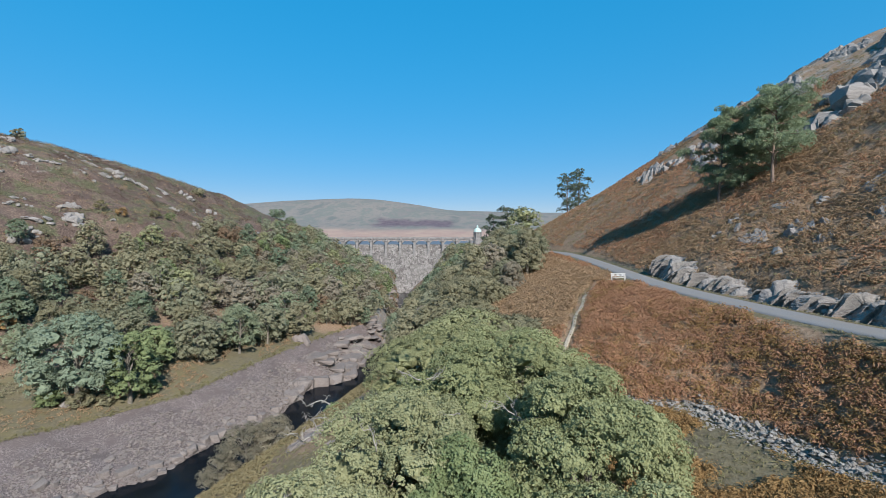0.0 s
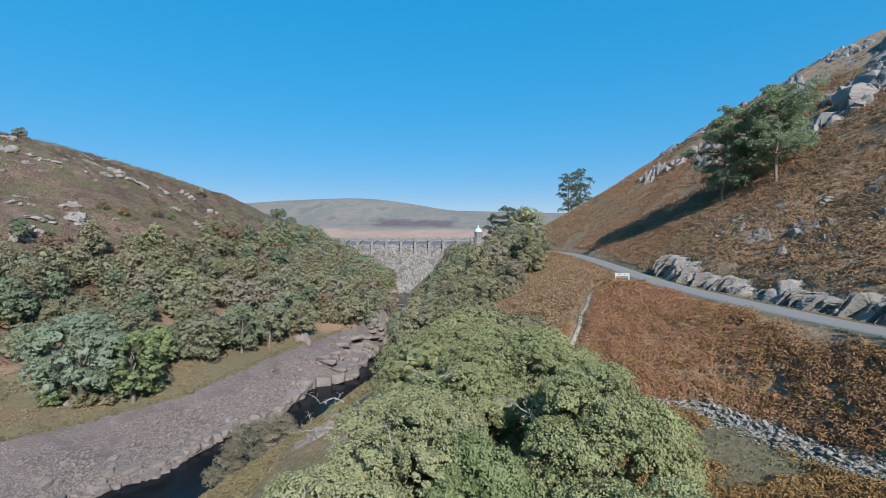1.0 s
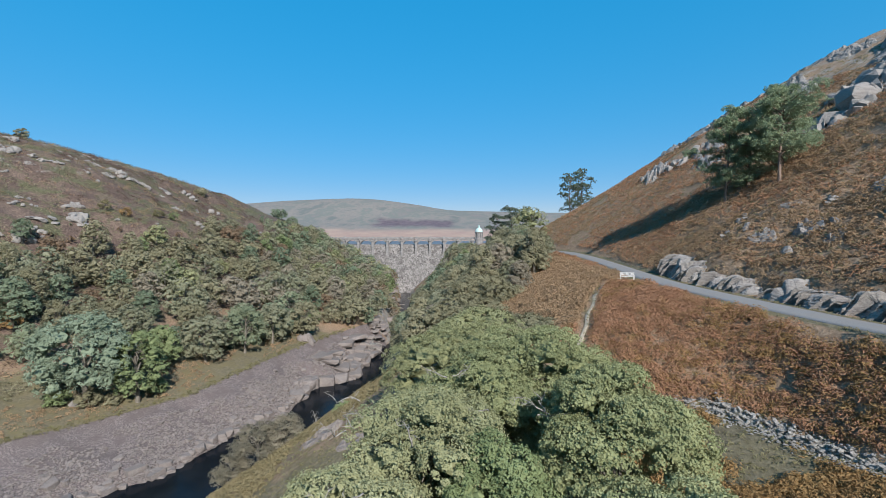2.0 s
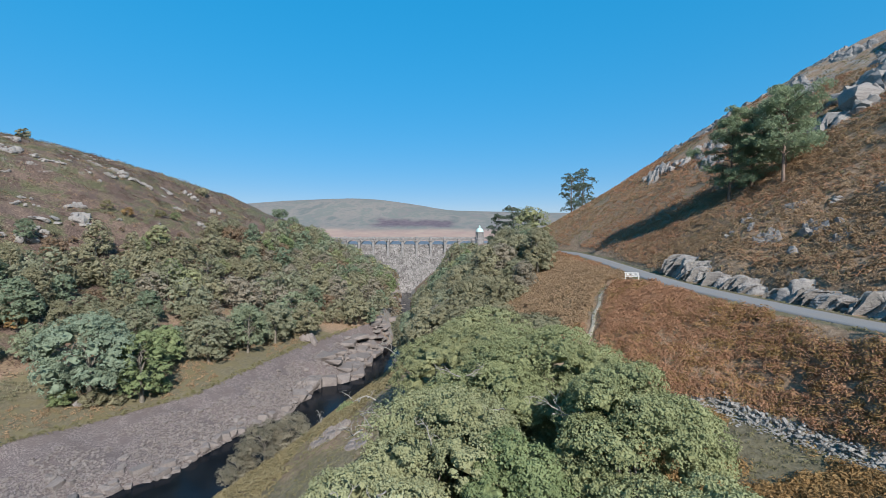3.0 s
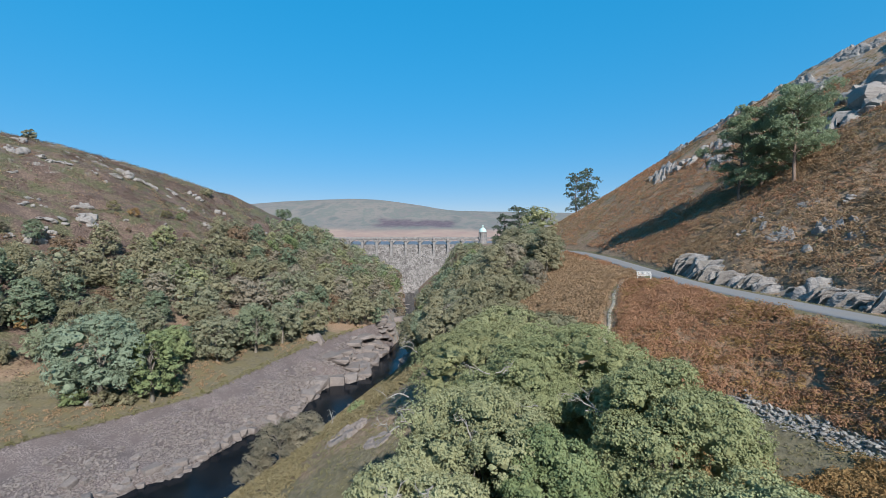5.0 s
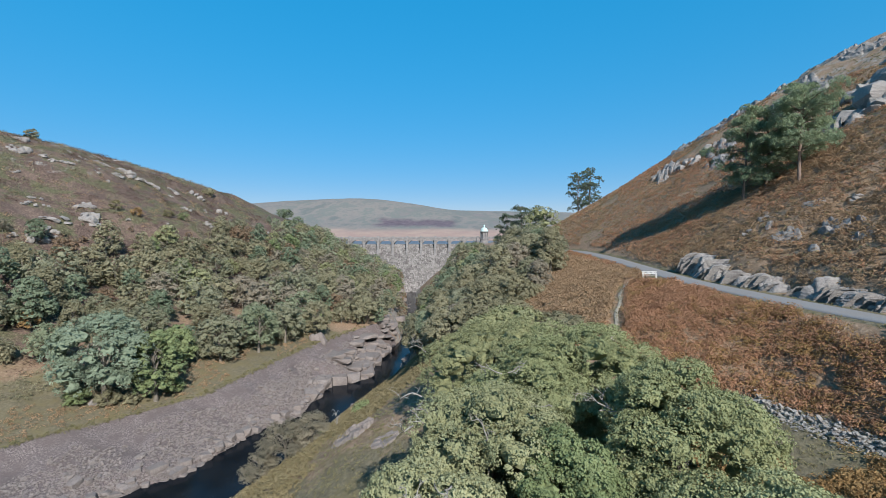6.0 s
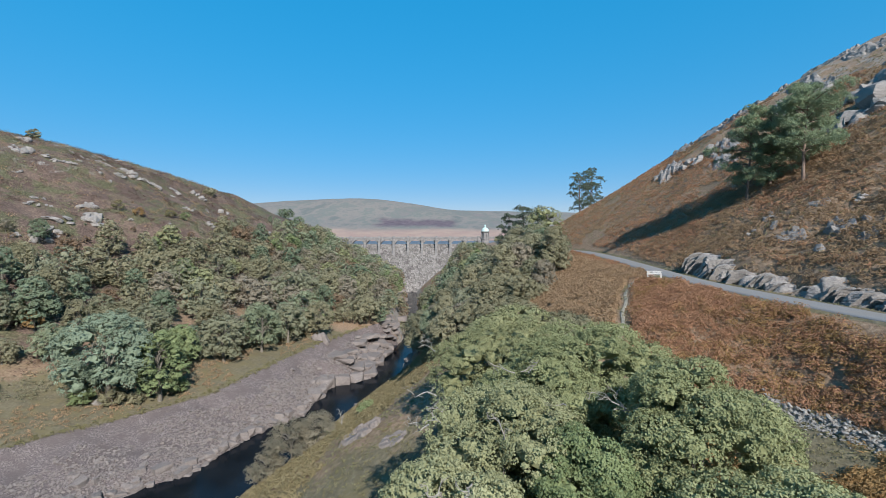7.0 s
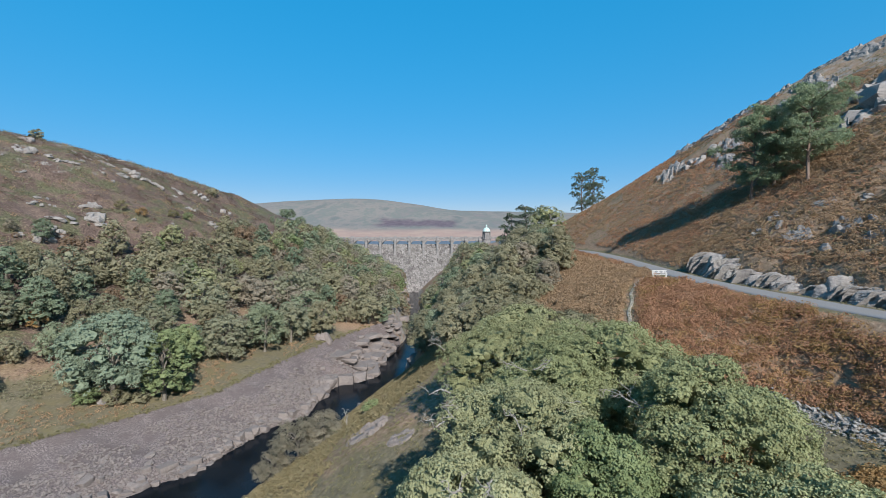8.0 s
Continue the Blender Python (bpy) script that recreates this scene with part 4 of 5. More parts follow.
def outcrop(seed, x, y, rx, ry, turn, rise, label, group, n=30, mat=None):
    """Bedrock that breaks through the slope: tilted slabs split along joints, flush with the ground at its rim."""
    rng = np.random.default_rng(seed)
    u, v = np.meshgrid(np.linspace(-1, 1, n), np.linspace(-1, 1, n), indexing="ij")
    k = int(16 + 9 * rx)
    su, sv = rng.uniform(-1.1, 1.1, k), rng.uniform(-1.1, 1.1, k)
    off, ga, gb = rng.uniform(-0.4, 0.6, k), rng.normal(size=k) * 0.7, rng.normal(size=k) * 0.5 - 0.4
    near = np.argmin((u[..., None] - su + 0.35 * (v[..., None] - sv)) ** 2 * 1.0 + (v[..., None] - sv) ** 2 * 2.2, axis=-1)
    push = off[near] + ga[near] * (u - su[near]) + gb[near] * (v - sv[near])
    edge = smooth(1.0, 0.72, np.sqrt(u * u + v * v) + 0.5 * (fbm(u * 2.5 + seed, v * 2.5) - 0.5))
    c, s = np.cos(turn), np.sin(turn)
    px, py = x + u * rx * c - v * ry * s, y + u * rx * s + v * ry * c
    z = height(px, py) + edge * rise * np.maximum(0.25 + push, -0.2) - (1 - edge) * 0.6
    i, j = np.meshgrid(np.arange(n - 1), np.arange(n - 1), indexing="ij")
    i, j = i.ravel(), j.ravel()
    f = np.stack([i * n + j, (i + 1) * n + j, (i + 1) * n + j + 1, i * n + j + 1], 1)
    return tagged(new("rock_outcrop", mesh_of("rock_outcrop", np.stack([px, py, z], -1).reshape(-1, 3), f, mat or ROCK, flat=True)), label, "rock outcrop", group)


def rock(meshes, rng, x, y, size, label, group, sink=0.35, tilt=0.3, name="rock_outcrop", turn=None):
    ob = tagged(new(name, meshes[rng.integers(len(meshes))]), label, "rock", group)
    z = float(height(x, y)) + size[2] * (1 - 2 * sink) * 0.5
    ob.matrix_basis = Matrix.LocRotScale((x, y, z), Euler((rng.normal() * tilt, rng.normal() * tilt, rng.random() * 6.28 if turn is None else turn)), size)
    return ob


def rocks():
    rng = np.random.default_rng(33)
    # outcrops on the right-hand hill
    for x, y, s in ((39, 52, 0.9), (41, 50, 0.7), (36, 50, 0.8), (46, 44, 0.8), (73, 83.5, 4.3), (68.5, 84, 2.4), (70, 79, 1.6), (79, 86, 3.0)):
        rock(CRAGS, rng, x, y, (s, s * 0.9, s * 0.75), "grey boulder lying on the bracken hillside", "hillside boulders", 0.3)
    for k in range(46):
        y = rng.uniform(62, 172)
        x = float(road_x(y)) + rng.uniform(46, 96)
        s = rng.uniform(1.5, 4.5)
        outcrop(500 + k, x, y, s * 1.7, s, 1.45 + 0.25 * rng.normal(), s * 0.4, "weathered grey rock ledge high on the hill", "hilltop rock ledges")
    for k, (x, y, s) in enumerate(((104, 101, 9), (96, 96, 6), (66, 85, 4.5), (84, 92, 5), (60, 108, 3.5), (66, 118, 4), (58, 130, 4), (40, 52, 1.6), (38.5, 47, 1.2), (43, 45, 1.5), (37, 56, 1.4), (42, 58, 1.0), (47, 50, 1.6))):
        outcrop(560 + k, x, y, s * 1.6, s, 1.45 + 0.3 * rng.normal(), s * 0.42, "grey rock breaking through the bracken hillside", "hillside outcrops")
    for k, (x, y, wide, tall) in enumerate(((71.5, 81.5, 7.0, 4.2), (77, 92, 6, 3), (63.6, 121.5, 6, 3.2), (61, 125, 5, 2.4), (56.5, 131.7, 4, 2.4), (37.8, 59.5, 1.6, 1.7), (44.6, 54.7, 2.0, 1.0), (39.5, 63, 2.2, 0.9), (36.2, 62.5, 1.6, 0.9))):
        crag_pile(700 + k, x, y, wide, tall, "grey crag standing out of the bracken hillside", "hillside crags", 0.5 + 0.4 * rng.normal())
    # crags and ledges on the left-hand hill
    for k, (x, y, wide, tall) in enumerate(((-146, 156, 8, 3.0), (-155, 167, 6, 2.4), (-149, 155, 4, 1.6), (-141.5, 159, 5, 1.5), (-137.5, 160, 5, 1.6), (-135.5, 162, 5, 1.7), (-140, 185, 7, 2.2),
                                            (-133.6, 188, 9, 3.6), (-129, 176, 6, 2.2), (-127.5, 187, 8, 3.4), (-124.5, 193.5, 6, 2.8), (-124, 203, 7, 2.4), (-144, 179, 4, 1.6), (-148, 193, 5, 1.6),
                                            (-120.8, 219, 8, 3.2), (-108.7, 187, 4, 2.8), (-108, 216, 5, 4.6), (-96.6, 182, 5, 2.4), (-117.5, 146, 6, 3.0), (-111.4, 141, 10, 4.6), (-112.3, 122, 6, 3.2),
                                            (-113, 128, 4, 2.2), (-115, 126.5, 3, 1.6), (-115.6, 132, 8, 2.0), (-124, 133, 4, 2.0), (-115, 118, 3, 1.5), (-126, 138, 4, 1.4))):
        crag_pile(600 + k, x, y, wide * 0.85, tall * 0.8, "pale grey crag breaking out of the heather hill", "left hill crags", 0.9 + 0.3 * rng.normal())
    for k in range(30):
        y = rng.uniform(110, 235)
        x = float(grass_edge(y)) - rng.uniform(60, 138)
        crag_pile(640 + k, x, y, rng.uniform(1.2, 3.4), rng.uniform(0.7, 1.5), "small pale rock among the heather", "left hill rocks", 0.9 + 0.5 * rng.normal())
    # ledges and boulders along the water
    for y in np.arange(58, 148, 1.6):
        s = rng.uniform(0.5, 1.1) * (1.7 if 104 < y < 134 else 1)
        rock(BOULDERS, rng, float(river_left(y)) - rng.uniform(0.0, 1.2), y, (s * 1.3, s, s * 0.8), "water-worn pale rock at the river edge", "river edge rocks", 0.3, 0.15, "rock")
        if y > 95:
            s = rng.uniform(0.5, 1.3)
            rock(BOULDERS, rng, float(river_right(y)) + rng.uniform(0.2, 1.5), y, (s * 1.3, s, s * 0.9), "water-worn pale rock at the river edge", "river edge rocks", 0.3, 0.15, "rock")
    crag_pile(592, -39.2, 128.5, 4.2, 4.2, "blocky pale rock standing in the river bank", "bank rocks", 0.3, BOULDERS)
    for k in range(46):
        y = rng.uniform(142, 325)
        x = rng.uniform(float(river_left(y)) - 3, float(river_right(y)) + 3)
        s = rng.uniform(0.8, 2.4)
        rock(LEDGES, rng, x, y, (s * 1.4, s, s * 0.55), "pale rock ledge across the river bed", "river bed rocks", 0.3, 0.06, "rock_ledge", 0.3 + 0.2 * rng.normal())
    for k in range(40):
        y = rng.uniform(124, 168)
        edge = float(river_left(y))
        x = edge - rng.uniform(0.5, 9.0 if y < 150 else 5.0)
        s = rng.uniform(1.0, 2.6)
        rock(LEDGES if k % 3 else BOULDERS, rng, x, y, (s * 1.2, s * 1.7, 0.4 + 0.14 * s), "weathered bedrock shelf beside the river pool", "river bed rocks", 0.42, 0.06, "rock_ledge", 0.3 + 0.35 * rng.normal())
    outcrop(590, -13.3, 44.8, 2.6, 2.0, -0.2, 0.7, "bare grey rock slab in the near bank", "near bank slabs", mat=PALE_ROCK)
    outcrop(591, -9.5, 40.0, 1.6, 1.1, 0.1, 0.2, "bare grey rock slab in the near bank", "near bank slabs", mat=PALE_ROCK)
    for k in range(26):
        y = rng.uniform(111, 152)
        edge = float(river_left(y))
        x = edge - 0.6 - 6.5 * rng.random() ** 1.6
        s = rng.uniform(1.0, 2.3)
        ob = tagged(new("rock_ledge", LEDGES[k % 5] if k % 2 else BOULDERS[k % 20]), "blocky pale rock ledge standing over the water", "rock ledge", "river ledges")
        ob.matrix_basis = Matrix.LocRotScale((x - 0.5 * s, y, 0.25 + 0.3 * (edge - x) + 0.1 * s), Euler((0.05 * rng.normal(), 0.05 * rng.normal(), 0.25 + 0.3 * rng.normal())), (s * 1.1, s * 1.4, s * 0.8))
    for k in range(14):
        y = rng.uniform(60, 74)
        x = float(river_left(y)) - rng.uniform(-0.3, 5)
        s = rng.uniform(0.45, 1.25)
        ob = tagged(new("rock_ledge", LEDGES[k % 5]), "flat water-worn slab at the river edge", "rock ledge", "river slabs")
        ob.matrix_basis = Matrix.LocRotScale((x, y, float(height(x, y)) + 0.12), Euler((0.08 * rng.normal(), 0.08 * rng.normal(), 0.9 + 0.3 * rng.normal())), (s * 1.2, s * 0.8, 0.5))
    rock(CRAGS, rng, -66.2, 80.6, (0.7, 0.6, 0.6), "pale boulder in the grass beside the bushes", "bank rocks", 0.2, 0.2, "rock")
    for _ in range(90):
        y = rng.uniform(56, 125)
        x = float(river_left(y)) - (float(river_left(y)) - float(grass_edge(y))) * rng.random() ** 1.6 * 0.75
        s = rng.uniform(0.25, 0.75)
        rock(BOULDERS, rng, x, y, (s * 1.2, s, s * 0.6), "loose pale stone on the gravel bank", "gravel bank stones", 0.3, 0.2, "stone")


rocks()


def rock_face(seed, y0, y1, tall, label):
    """A stretch of jagged cut rock beside the road: tilted blocks broken along joints."""
    rng = np.random.default_rng(seed)
    edges = [y0]
    while edges[-1] < y1:
        edges.append(edges[-1] + 0.22 + 1.1 * rng.random() ** 1.6)
    slabs, m = len(edges) - 1, 22
    line = np.concatenate([np.linspace(a + 0.015, b - 0.015, 6) for a, b in zip(edges, edges[1:])])
    k = np.repeat(np.arange(slabs), 6)
    along = np.tile(np.linspace(0, 1, 6), slabs)
    u = np.linspace(0, 1, m)[None, :]
    off, slope = rng.uniform(-0.55, 0.5, slabs), rng.uniform(0.0, 0.7, slabs)
    step_at, step_by = rng.uniform(0.25, 0.75, slabs), rng.uniform(-0.1, 0.5, slabs)
    second = step_at + rng.uniform(0.1, 0.3, slabs)
    push = (off[k] + slope[k] * (0.5 - along))[:, None] - step_by[k][:, None] * smooth(-0.015, 0.015, u - step_at[k][:, None]) - rng.uniform(0, 0.45, slabs)[k][:, None] * smooth(-0.015, 0.015, u - second[k][:, None] - 0.08 * along[:, None])
    # the joints lean: each column of the face runs up and back along its slab
    s = line[:, None] + 0.25 * tall - 0.5 * u * tall
    push = push + 0.7 * (fbm(s * 1.1, u * tall * 1.1 + seed, 1.0, 2) - 0.5) + 0.12 * (rng.random((len(line), m)) - 0.5)
    end = np.minimum(smooth(y0, y0 + 1.6, line), smooth(edges[-1], edges[-1] - 1.6, line))[:, None]
    top = tall * (0.15 + 0.85 * end) * (0.7 + 0.75 * (fbm(line / 2.2, line * 0 + seed) - 0.4) + 0.4 * (rng.random(slabs)[k] - 0.5))[:, None]
    back = np.interp(u, [0, 0.12, 0.55, 0.8, 1], [0.0, 0.12, 0.55, 1.2, 3.2])
    x = road_x(s) + ROAD_HALF + 0.95 + back * (0.5 + 0.28 * tall) - push * (0.2 + 0.8 * end) * np.interp(u, [0, 0.15, 0.6, 0.78, 1], [0.8, 1, 0.9, 0.35, 0.1])
    z = road_z(s) - 0.3 + top * np.interp(u, [0, 0.6, 0.85, 1], [0, 0.86, 1.0, 1.0]) + 0.3 * push * end * np.interp(u, [0, 0.4, 0.7, 0.9, 1], [0, 0.5, 1, 0.7, 0])
    k2 = smooth(0.8, 1, u)
    z = z * (1 - k2) + (height(x, s) - 0.4) * k2
    n = len(line)
    i, j = np.meshgrid(np.arange(n - 1), np.arange(m - 1), indexing="ij")
    i, j = i.ravel(), j.ravel()
    f = np.stack([i * m + j, (i + 1) * m + j, (i + 1) * m + j + 1, i * m + j + 1], 1)
    v = np.stack([x, s, z], -1).reshape(-1, 3)
    ob = tagged(new("roadside_crag", mesh_of("roadside_crag", v, f[:, ::-1], ROCK, flat=True)), label, "crag", "roadside crags")
    # the blocks of the face, parted along steep joints that lean one way
    leaning = Matrix.Rotation(0.55, 3, "X")
    for i in range(int(0.8 * (y1 - y0))):
        yy, u = rng.uniform(y0 + 0.3, y1 - 0.3), 0.35 * rng.random()
        e = min(yy - y0, y1 - yy, 1.5) / 1.5
        crest = tall * (0.35 + 0.65 * e) * (0.62 + 0.75 * float(fbm(yy / 2.6, seed * 1.7)))
        size = rng.uniform(0.4, 0.9) * (0.5 + 0.12 * tall)
        place = (float(road_x(yy)) + ROAD_HALF + 1.45 + (0.25 + 0.34 * tall) * u + 0.35 * size - 0.35 + 0.12 * rng.normal(), yy, float(road_z(yy)) - 0.1 + u * (crest - 0.35 * size))
        turn = Matrix.Rotation(0.16 * rng.normal() - 0.3, 3, "Z") @ leaning @ Euler((0.1 * rng.normal(), 0.12 * rng.normal() + 0.2, 0.12 * rng.normal())).to_matrix()
        block = part_mesh("block", SLABS[rng.integers(13)], ob)
        block.matrix_basis = Matrix.LocRotScale(place, turn.to_quaternion(), (size * 0.6, size * rng.uniform(0.24, 0.6), size * rng.uniform(0.7, 1.2)))
    return ob


for i, (y0, y1, tall) in enumerate(((20, 31, 2.5), (30, 38, 2.6), (37.2, 43, 2.3), (42.5, 46.6, 2.9), (47.4, 53, 2.4), (52.2, 59, 2.4), (57.5, 67.5, 3.9))):
    rock_face(400 + i, y0, y1, tall, "jagged grey rock face cut beside the road" if tall < 3.5 else "tall pale grey rock buttress beside the road")

def small_stones(name, pts, size, mat, label, rng):
    """Many small angular stones as one mesh."""
    base = np.array([(1, 0, 0), (-1, 0, 0), (0, 1, 0), (0, -1, 0), (0, 0, 0.8), (0, 0, -0.8)])
    tri = np.array([(0, 2, 4), (2, 1, 4), (1, 3, 4), (3, 0, 4), (2, 0, 5), (1, 2, 5), (3, 1, 5), (0, 3, 5)])
    n = len(pts)
    v = base[None] * rng.uniform(0.6, 1.3, (n, 6, 3)) + rng.normal(size=(n, 6, 3)) * 0.22
    t = rng.random(n) * 6.28
    c, s = np.cos(t)[:, None], np.sin(t)[:, None]
    v = np.stack([v[..., 0] * c - v[..., 1] * s, v[..., 0] * s + v[..., 1] * c, v[..., 2] * 0.7], -1)
    v = v * (size * rng.uniform(0.5, 1.5, n))[:, None, None] + pts[:, None]
    f = (tri[None] + 6 * np.arange(n)[:, None, None]).reshape(-1, 3)
    return tagged(new(name, mesh_of(name, v.reshape(-1, 3), f, mat, flat=True)), label, "stones", kind="stuff")


def wall_line(t):
    """The fallen wall below the bracken, from its far end to its near end."""
    return np.stack([wall_x(36.5 - 16.5 * np.asarray(t)), 36.5 - 16.5 * np.asarray(t)], -1)


def rubble_wall():
    rng = np.random.default_rng(91)
    ob = tagged(new("stone_wall"), "collapsed dry stone wall of grey rubble across the slope", "stone wall")
    for i in range(280):
        p = wall_line(rng.random()) + rng.normal(size=2) * 0.34
        s = rng.uniform(0.08, 0.17)
        st = part_mesh("stone", BOULDERS[rng.integers(8)], ob)
        st.matrix_basis = Matrix.LocRotScale((p[0], p[1], float(height(*p)) + s * 0.4 + 0.35 * rng.random()), Euler((0.3 * rng.normal(), 0.3 * rng.normal(), 6.28 * rng.random())), (s * 1.7, s * 1.1, s * 0.65))
        st.data = WALL_STONES[rng.integers(4)]
    t = rng.random(2600)
    p = wall_line(t) + rng.normal(size=(2600, 2)) * 0.5
    small_stones("rubble", np.concatenate([p, height(p[:, 0], p[:, 1])[:, None] + 0.05], 1), 0.11, WALL_STONE, "loose grey rubble fallen from the dry stone wall", rng)


WALL_STONES = [crag_mesh("stone", 160 + i, (1, 1, 1), WALL_STONE, 10, 1) for i in range(4)]
rubble_wall()


def bank_pebbles():
    rng = np.random.default_rng(92)
    n = 14000
    y = rng.uniform(50, 150, n)
    l, g = river_left(y), grass_edge(y)
    x = l - (l - g) * rng.random(n) ** 1.7 * 0.8
    keep = fbm(x / 5, y / 5, 3) + 0.3 * (1 - (l - x) / (l - g)) > 0.55
    x, y = x[keep], y[keep]
    small_stones("gravel", np.stack([x, y, height(x, y) + 0.05], 1), 0.22, PALE_ROCK, "loose grey-brown stones strewn over the river bank", rng)


bank_pebbles()

# ---- low plants ----
def tufts(name, pts, mat, size, blades, label, category, rng, up=0.8, aspect=0.35):
    """Tufts of leaves at the points, as one mesh."""
    n = len(pts)
    p = np.repeat(pts, blades, axis=0)
    d = rng.normal(size=p.shape)
    d[:, 2] = np.abs(d[:, 2]) * up
    d /= np.linalg.norm(d, axis=1, keepdims=True)
    s = np.repeat(size * rng.uniform(0.6, 1.4, n), blades)
    c = p + d * s[:, None] * 0.6
    nrm = np.cross(d, rng.normal(size=d.shape)) + np.array([0, -0.2, 0.5])
    v, f = leaf_quads(c, nrm, s * rng.uniform(0.4, 0.75, len(s)), aspect, rng)
    return tagged(new(name, mesh_of(name, v, f, mat, flat=True)), label, category, kind="stuff")


def domes(name, pts, mat, radius, leaflets, leaf, label, category, rng, aspect=0.36):
    """Low domed plants of many leaflets at the points, as one mesh."""
    n = len(pts)
    d = rng.normal(size=(n * leaflets, 3))
    d[:, 2] = np.abs(d[:, 2]) + 0.15
    d /= np.linalg.norm(d, axis=1, keepdims=True)
    r = np.repeat(radius * rng.uniform(0.6, 1.4, n), leaflets) * rng.uniform(0.7, 1.1, n * leaflets)
    c = np.repeat(pts, leaflets, axis=0) + d * r[:, None] * np.array([1.1, 1.1, 1.15])
    v, f = leaf_quads(c, d + rng.normal(size=d.shape) * 0.42 + np.array([0, 0, 0.3]), leaf * rng.uniform(0.6, 1.4, n * leaflets), aspect, rng)
    return tagged(new(name, mesh_of(name, v, f, mat, flat=True)), label, category, kind="stuff")


def scatter(rng, n, x0, x1, y0, y1, keep):
    x, y = rng.uniform(x0, x1, n), rng.uniform(y0, y1, n)
    k = keep(x, y)
    x, y = x[k], y[k]
    return np.stack([x, y, height(x, y)], 1)


def on_path(x, y):
    return (np.abs(x - path_x(y)) < 0.9) & (y < 64)


def low_plants():
    rng = np.random.default_rng(55)
    road = road_x
    below = scatter(rng, 29000, -4, 32, 18, 108, lambda x, y: (x < road(y) - 2.9 - 1.2 * fbm(x / 3, y / 3, 2)) & (x > np.where(y < 45, wall_x(y) + 1.0, np.interp(y, [45, 60, 80, 95, 108], [5, 3, 9, 13, 20]))) & ~on_path(x, y) & ((x - 22.5) ** 2 + (y - 60.4) ** 2 > 4.5))
    clump = fbm(below[:, 0] / 1.7, below[:, 1] / 1.7, 4, 3)
    below = below[clump + 0.12 * rng.normal(size=len(below)) > 0.12]
    clump = fbm(below[:, 0] / 1.7, below[:, 1] / 1.7, 4, 3)
    below[:, 2] += 1.1 * (clump - 0.42)
    gold = rng.random(len(below)) + 1.1 * (fbm(below[:, 0] / 4, below[:, 1] / 4, 8) - 0.5) < np.interp(below[:, 1], [20, 36, 60], [0.85, 0.25, 0.08])
    west = (below[:, 0] < path_x(below[:, 1]) - 0.8) & (below[:, 1] > 44)
    domes("bracken", below[west], BRACKEN_OLIVE, 0.5, 20, 0.14, "tawny bracken on the slope beside the wood", "bracken", rng)
    below, gold = below[~west], gold[~west]
    near = below[:, 1] < 52
    domes("bracken", below[~gold & near], BRACKEN, 0.5, 48, 0.1, "dead rust-brown bracken covering the slope below the road", "bracken", rng)
    domes("bracken", below[~gold & ~near], BRACKEN, 0.5, 20, 0.15, "dead rust-brown bracken covering the slope below the road", "bracken", rng)
    domes("bracken", below[gold], BRACKEN_GOLD, 0.48, 46, 0.105, "golden bracken on the slope below the road", "bracken", rng)
    above = scatter(rng, 46000, 28, 125, 15, 175, lambda x, y: (x > road(y) + np.interp(y, [63, 68], [5.6, 2.6]) + 3 * (fbm(x / 5, y / 5) - 0.2)) & (fbm(x / 12, y / 12, 4) > 0.32) & (x < road(y) + 62))
    tan = fbm(above[:, 0] / 9, above[:, 1] / 9, 7) + 0.25 * rng.random(len(above)) > 0.62
    domes("bracken", above[tan], BRACKEN, 0.46, 10, 0.17, "tan bracken covering the upper hillside", "bracken", rng)
    domes("bracken", above[~tan], BRACKEN_OLIVE, 0.42, 9, 0.18, "faded brown bracken covering the upper hillside", "bracken", rng)
    close = scatter(rng, 11000, 28, 75, 18, 92, lambda x, y: (x > road(y) + np.interp(y, [63, 68], [4.5, 3.0])) & (x < road(y) + 36) & ((fbm(x / 7, y / 7, 3) > 0.4) | (x < road(y) + 9)))
    domes("bracken", close, BRACKEN_OLIVE, 0.42, 18, 0.13, "faded brown bracken above the road", "bracken", rng)
    gaps = scatter(rng, 20000, 28, 125, 15, 175, lambda x, y: (x > road(y) + 4.6) & (x < road(y) + 75))
    tufts("grass", gaps, TUFT, 0.32, 5, "pale moor grass between the bracken on the hillside", "grass", rng, 1.4, 0.2)
    side = scatter(rng, 9000, 18, 40, 18, 110, lambda x, y: (np.abs(np.abs(x - road(y)) - ROAD_HALF - 0.75) < 0.55))
    tufts("grass", side, TUFT, 0.16, 6, "short pale grass along the road verges", "grass", rng, 1.6, 0.16)
    hill = scatter(rng, 15000, -240, -60, 70, 260, lambda x, y: (grass_edge(y) - x > 14) & (fbm(x / 15, y / 15, 6) > 0.36) & (grass_edge(y) - x < 160))
    pick = fbm(hill[:, 0] / 7, hill[:, 1] / 7, 2) + 0.1 * rng.random(len(hill))
    hill[:, 2] -= 0.55
    domes("heather", hill[pick > 0.6], OLIVE, 1.15, 22, 0.2, "olive green low scrub patches on the hill", "scrub", rng)
    domes("heather", hill[pick < 0.52], HEATH, 1.1, 22, 0.2, "dark heather covering the hill", "heather", rng)
    russet = (pick >= 0.52) & (pick <= 0.6)
    domes("bracken", hill[russet], BRACKEN_OLIVE, 1.1, 22, 0.2, "russet bracken among the heather of the hill", "bracken", rng)
    slope = scatter(rng, 30000, -38, 8, 34, 112, lambda x, y: (x > river_right(y) + 1.4) & (x < np.interp(y, [34, 46, 60, 112], [-20, -13, -4, -4])) & (fbm(x / 4, y / 4, 7) > 0.36))
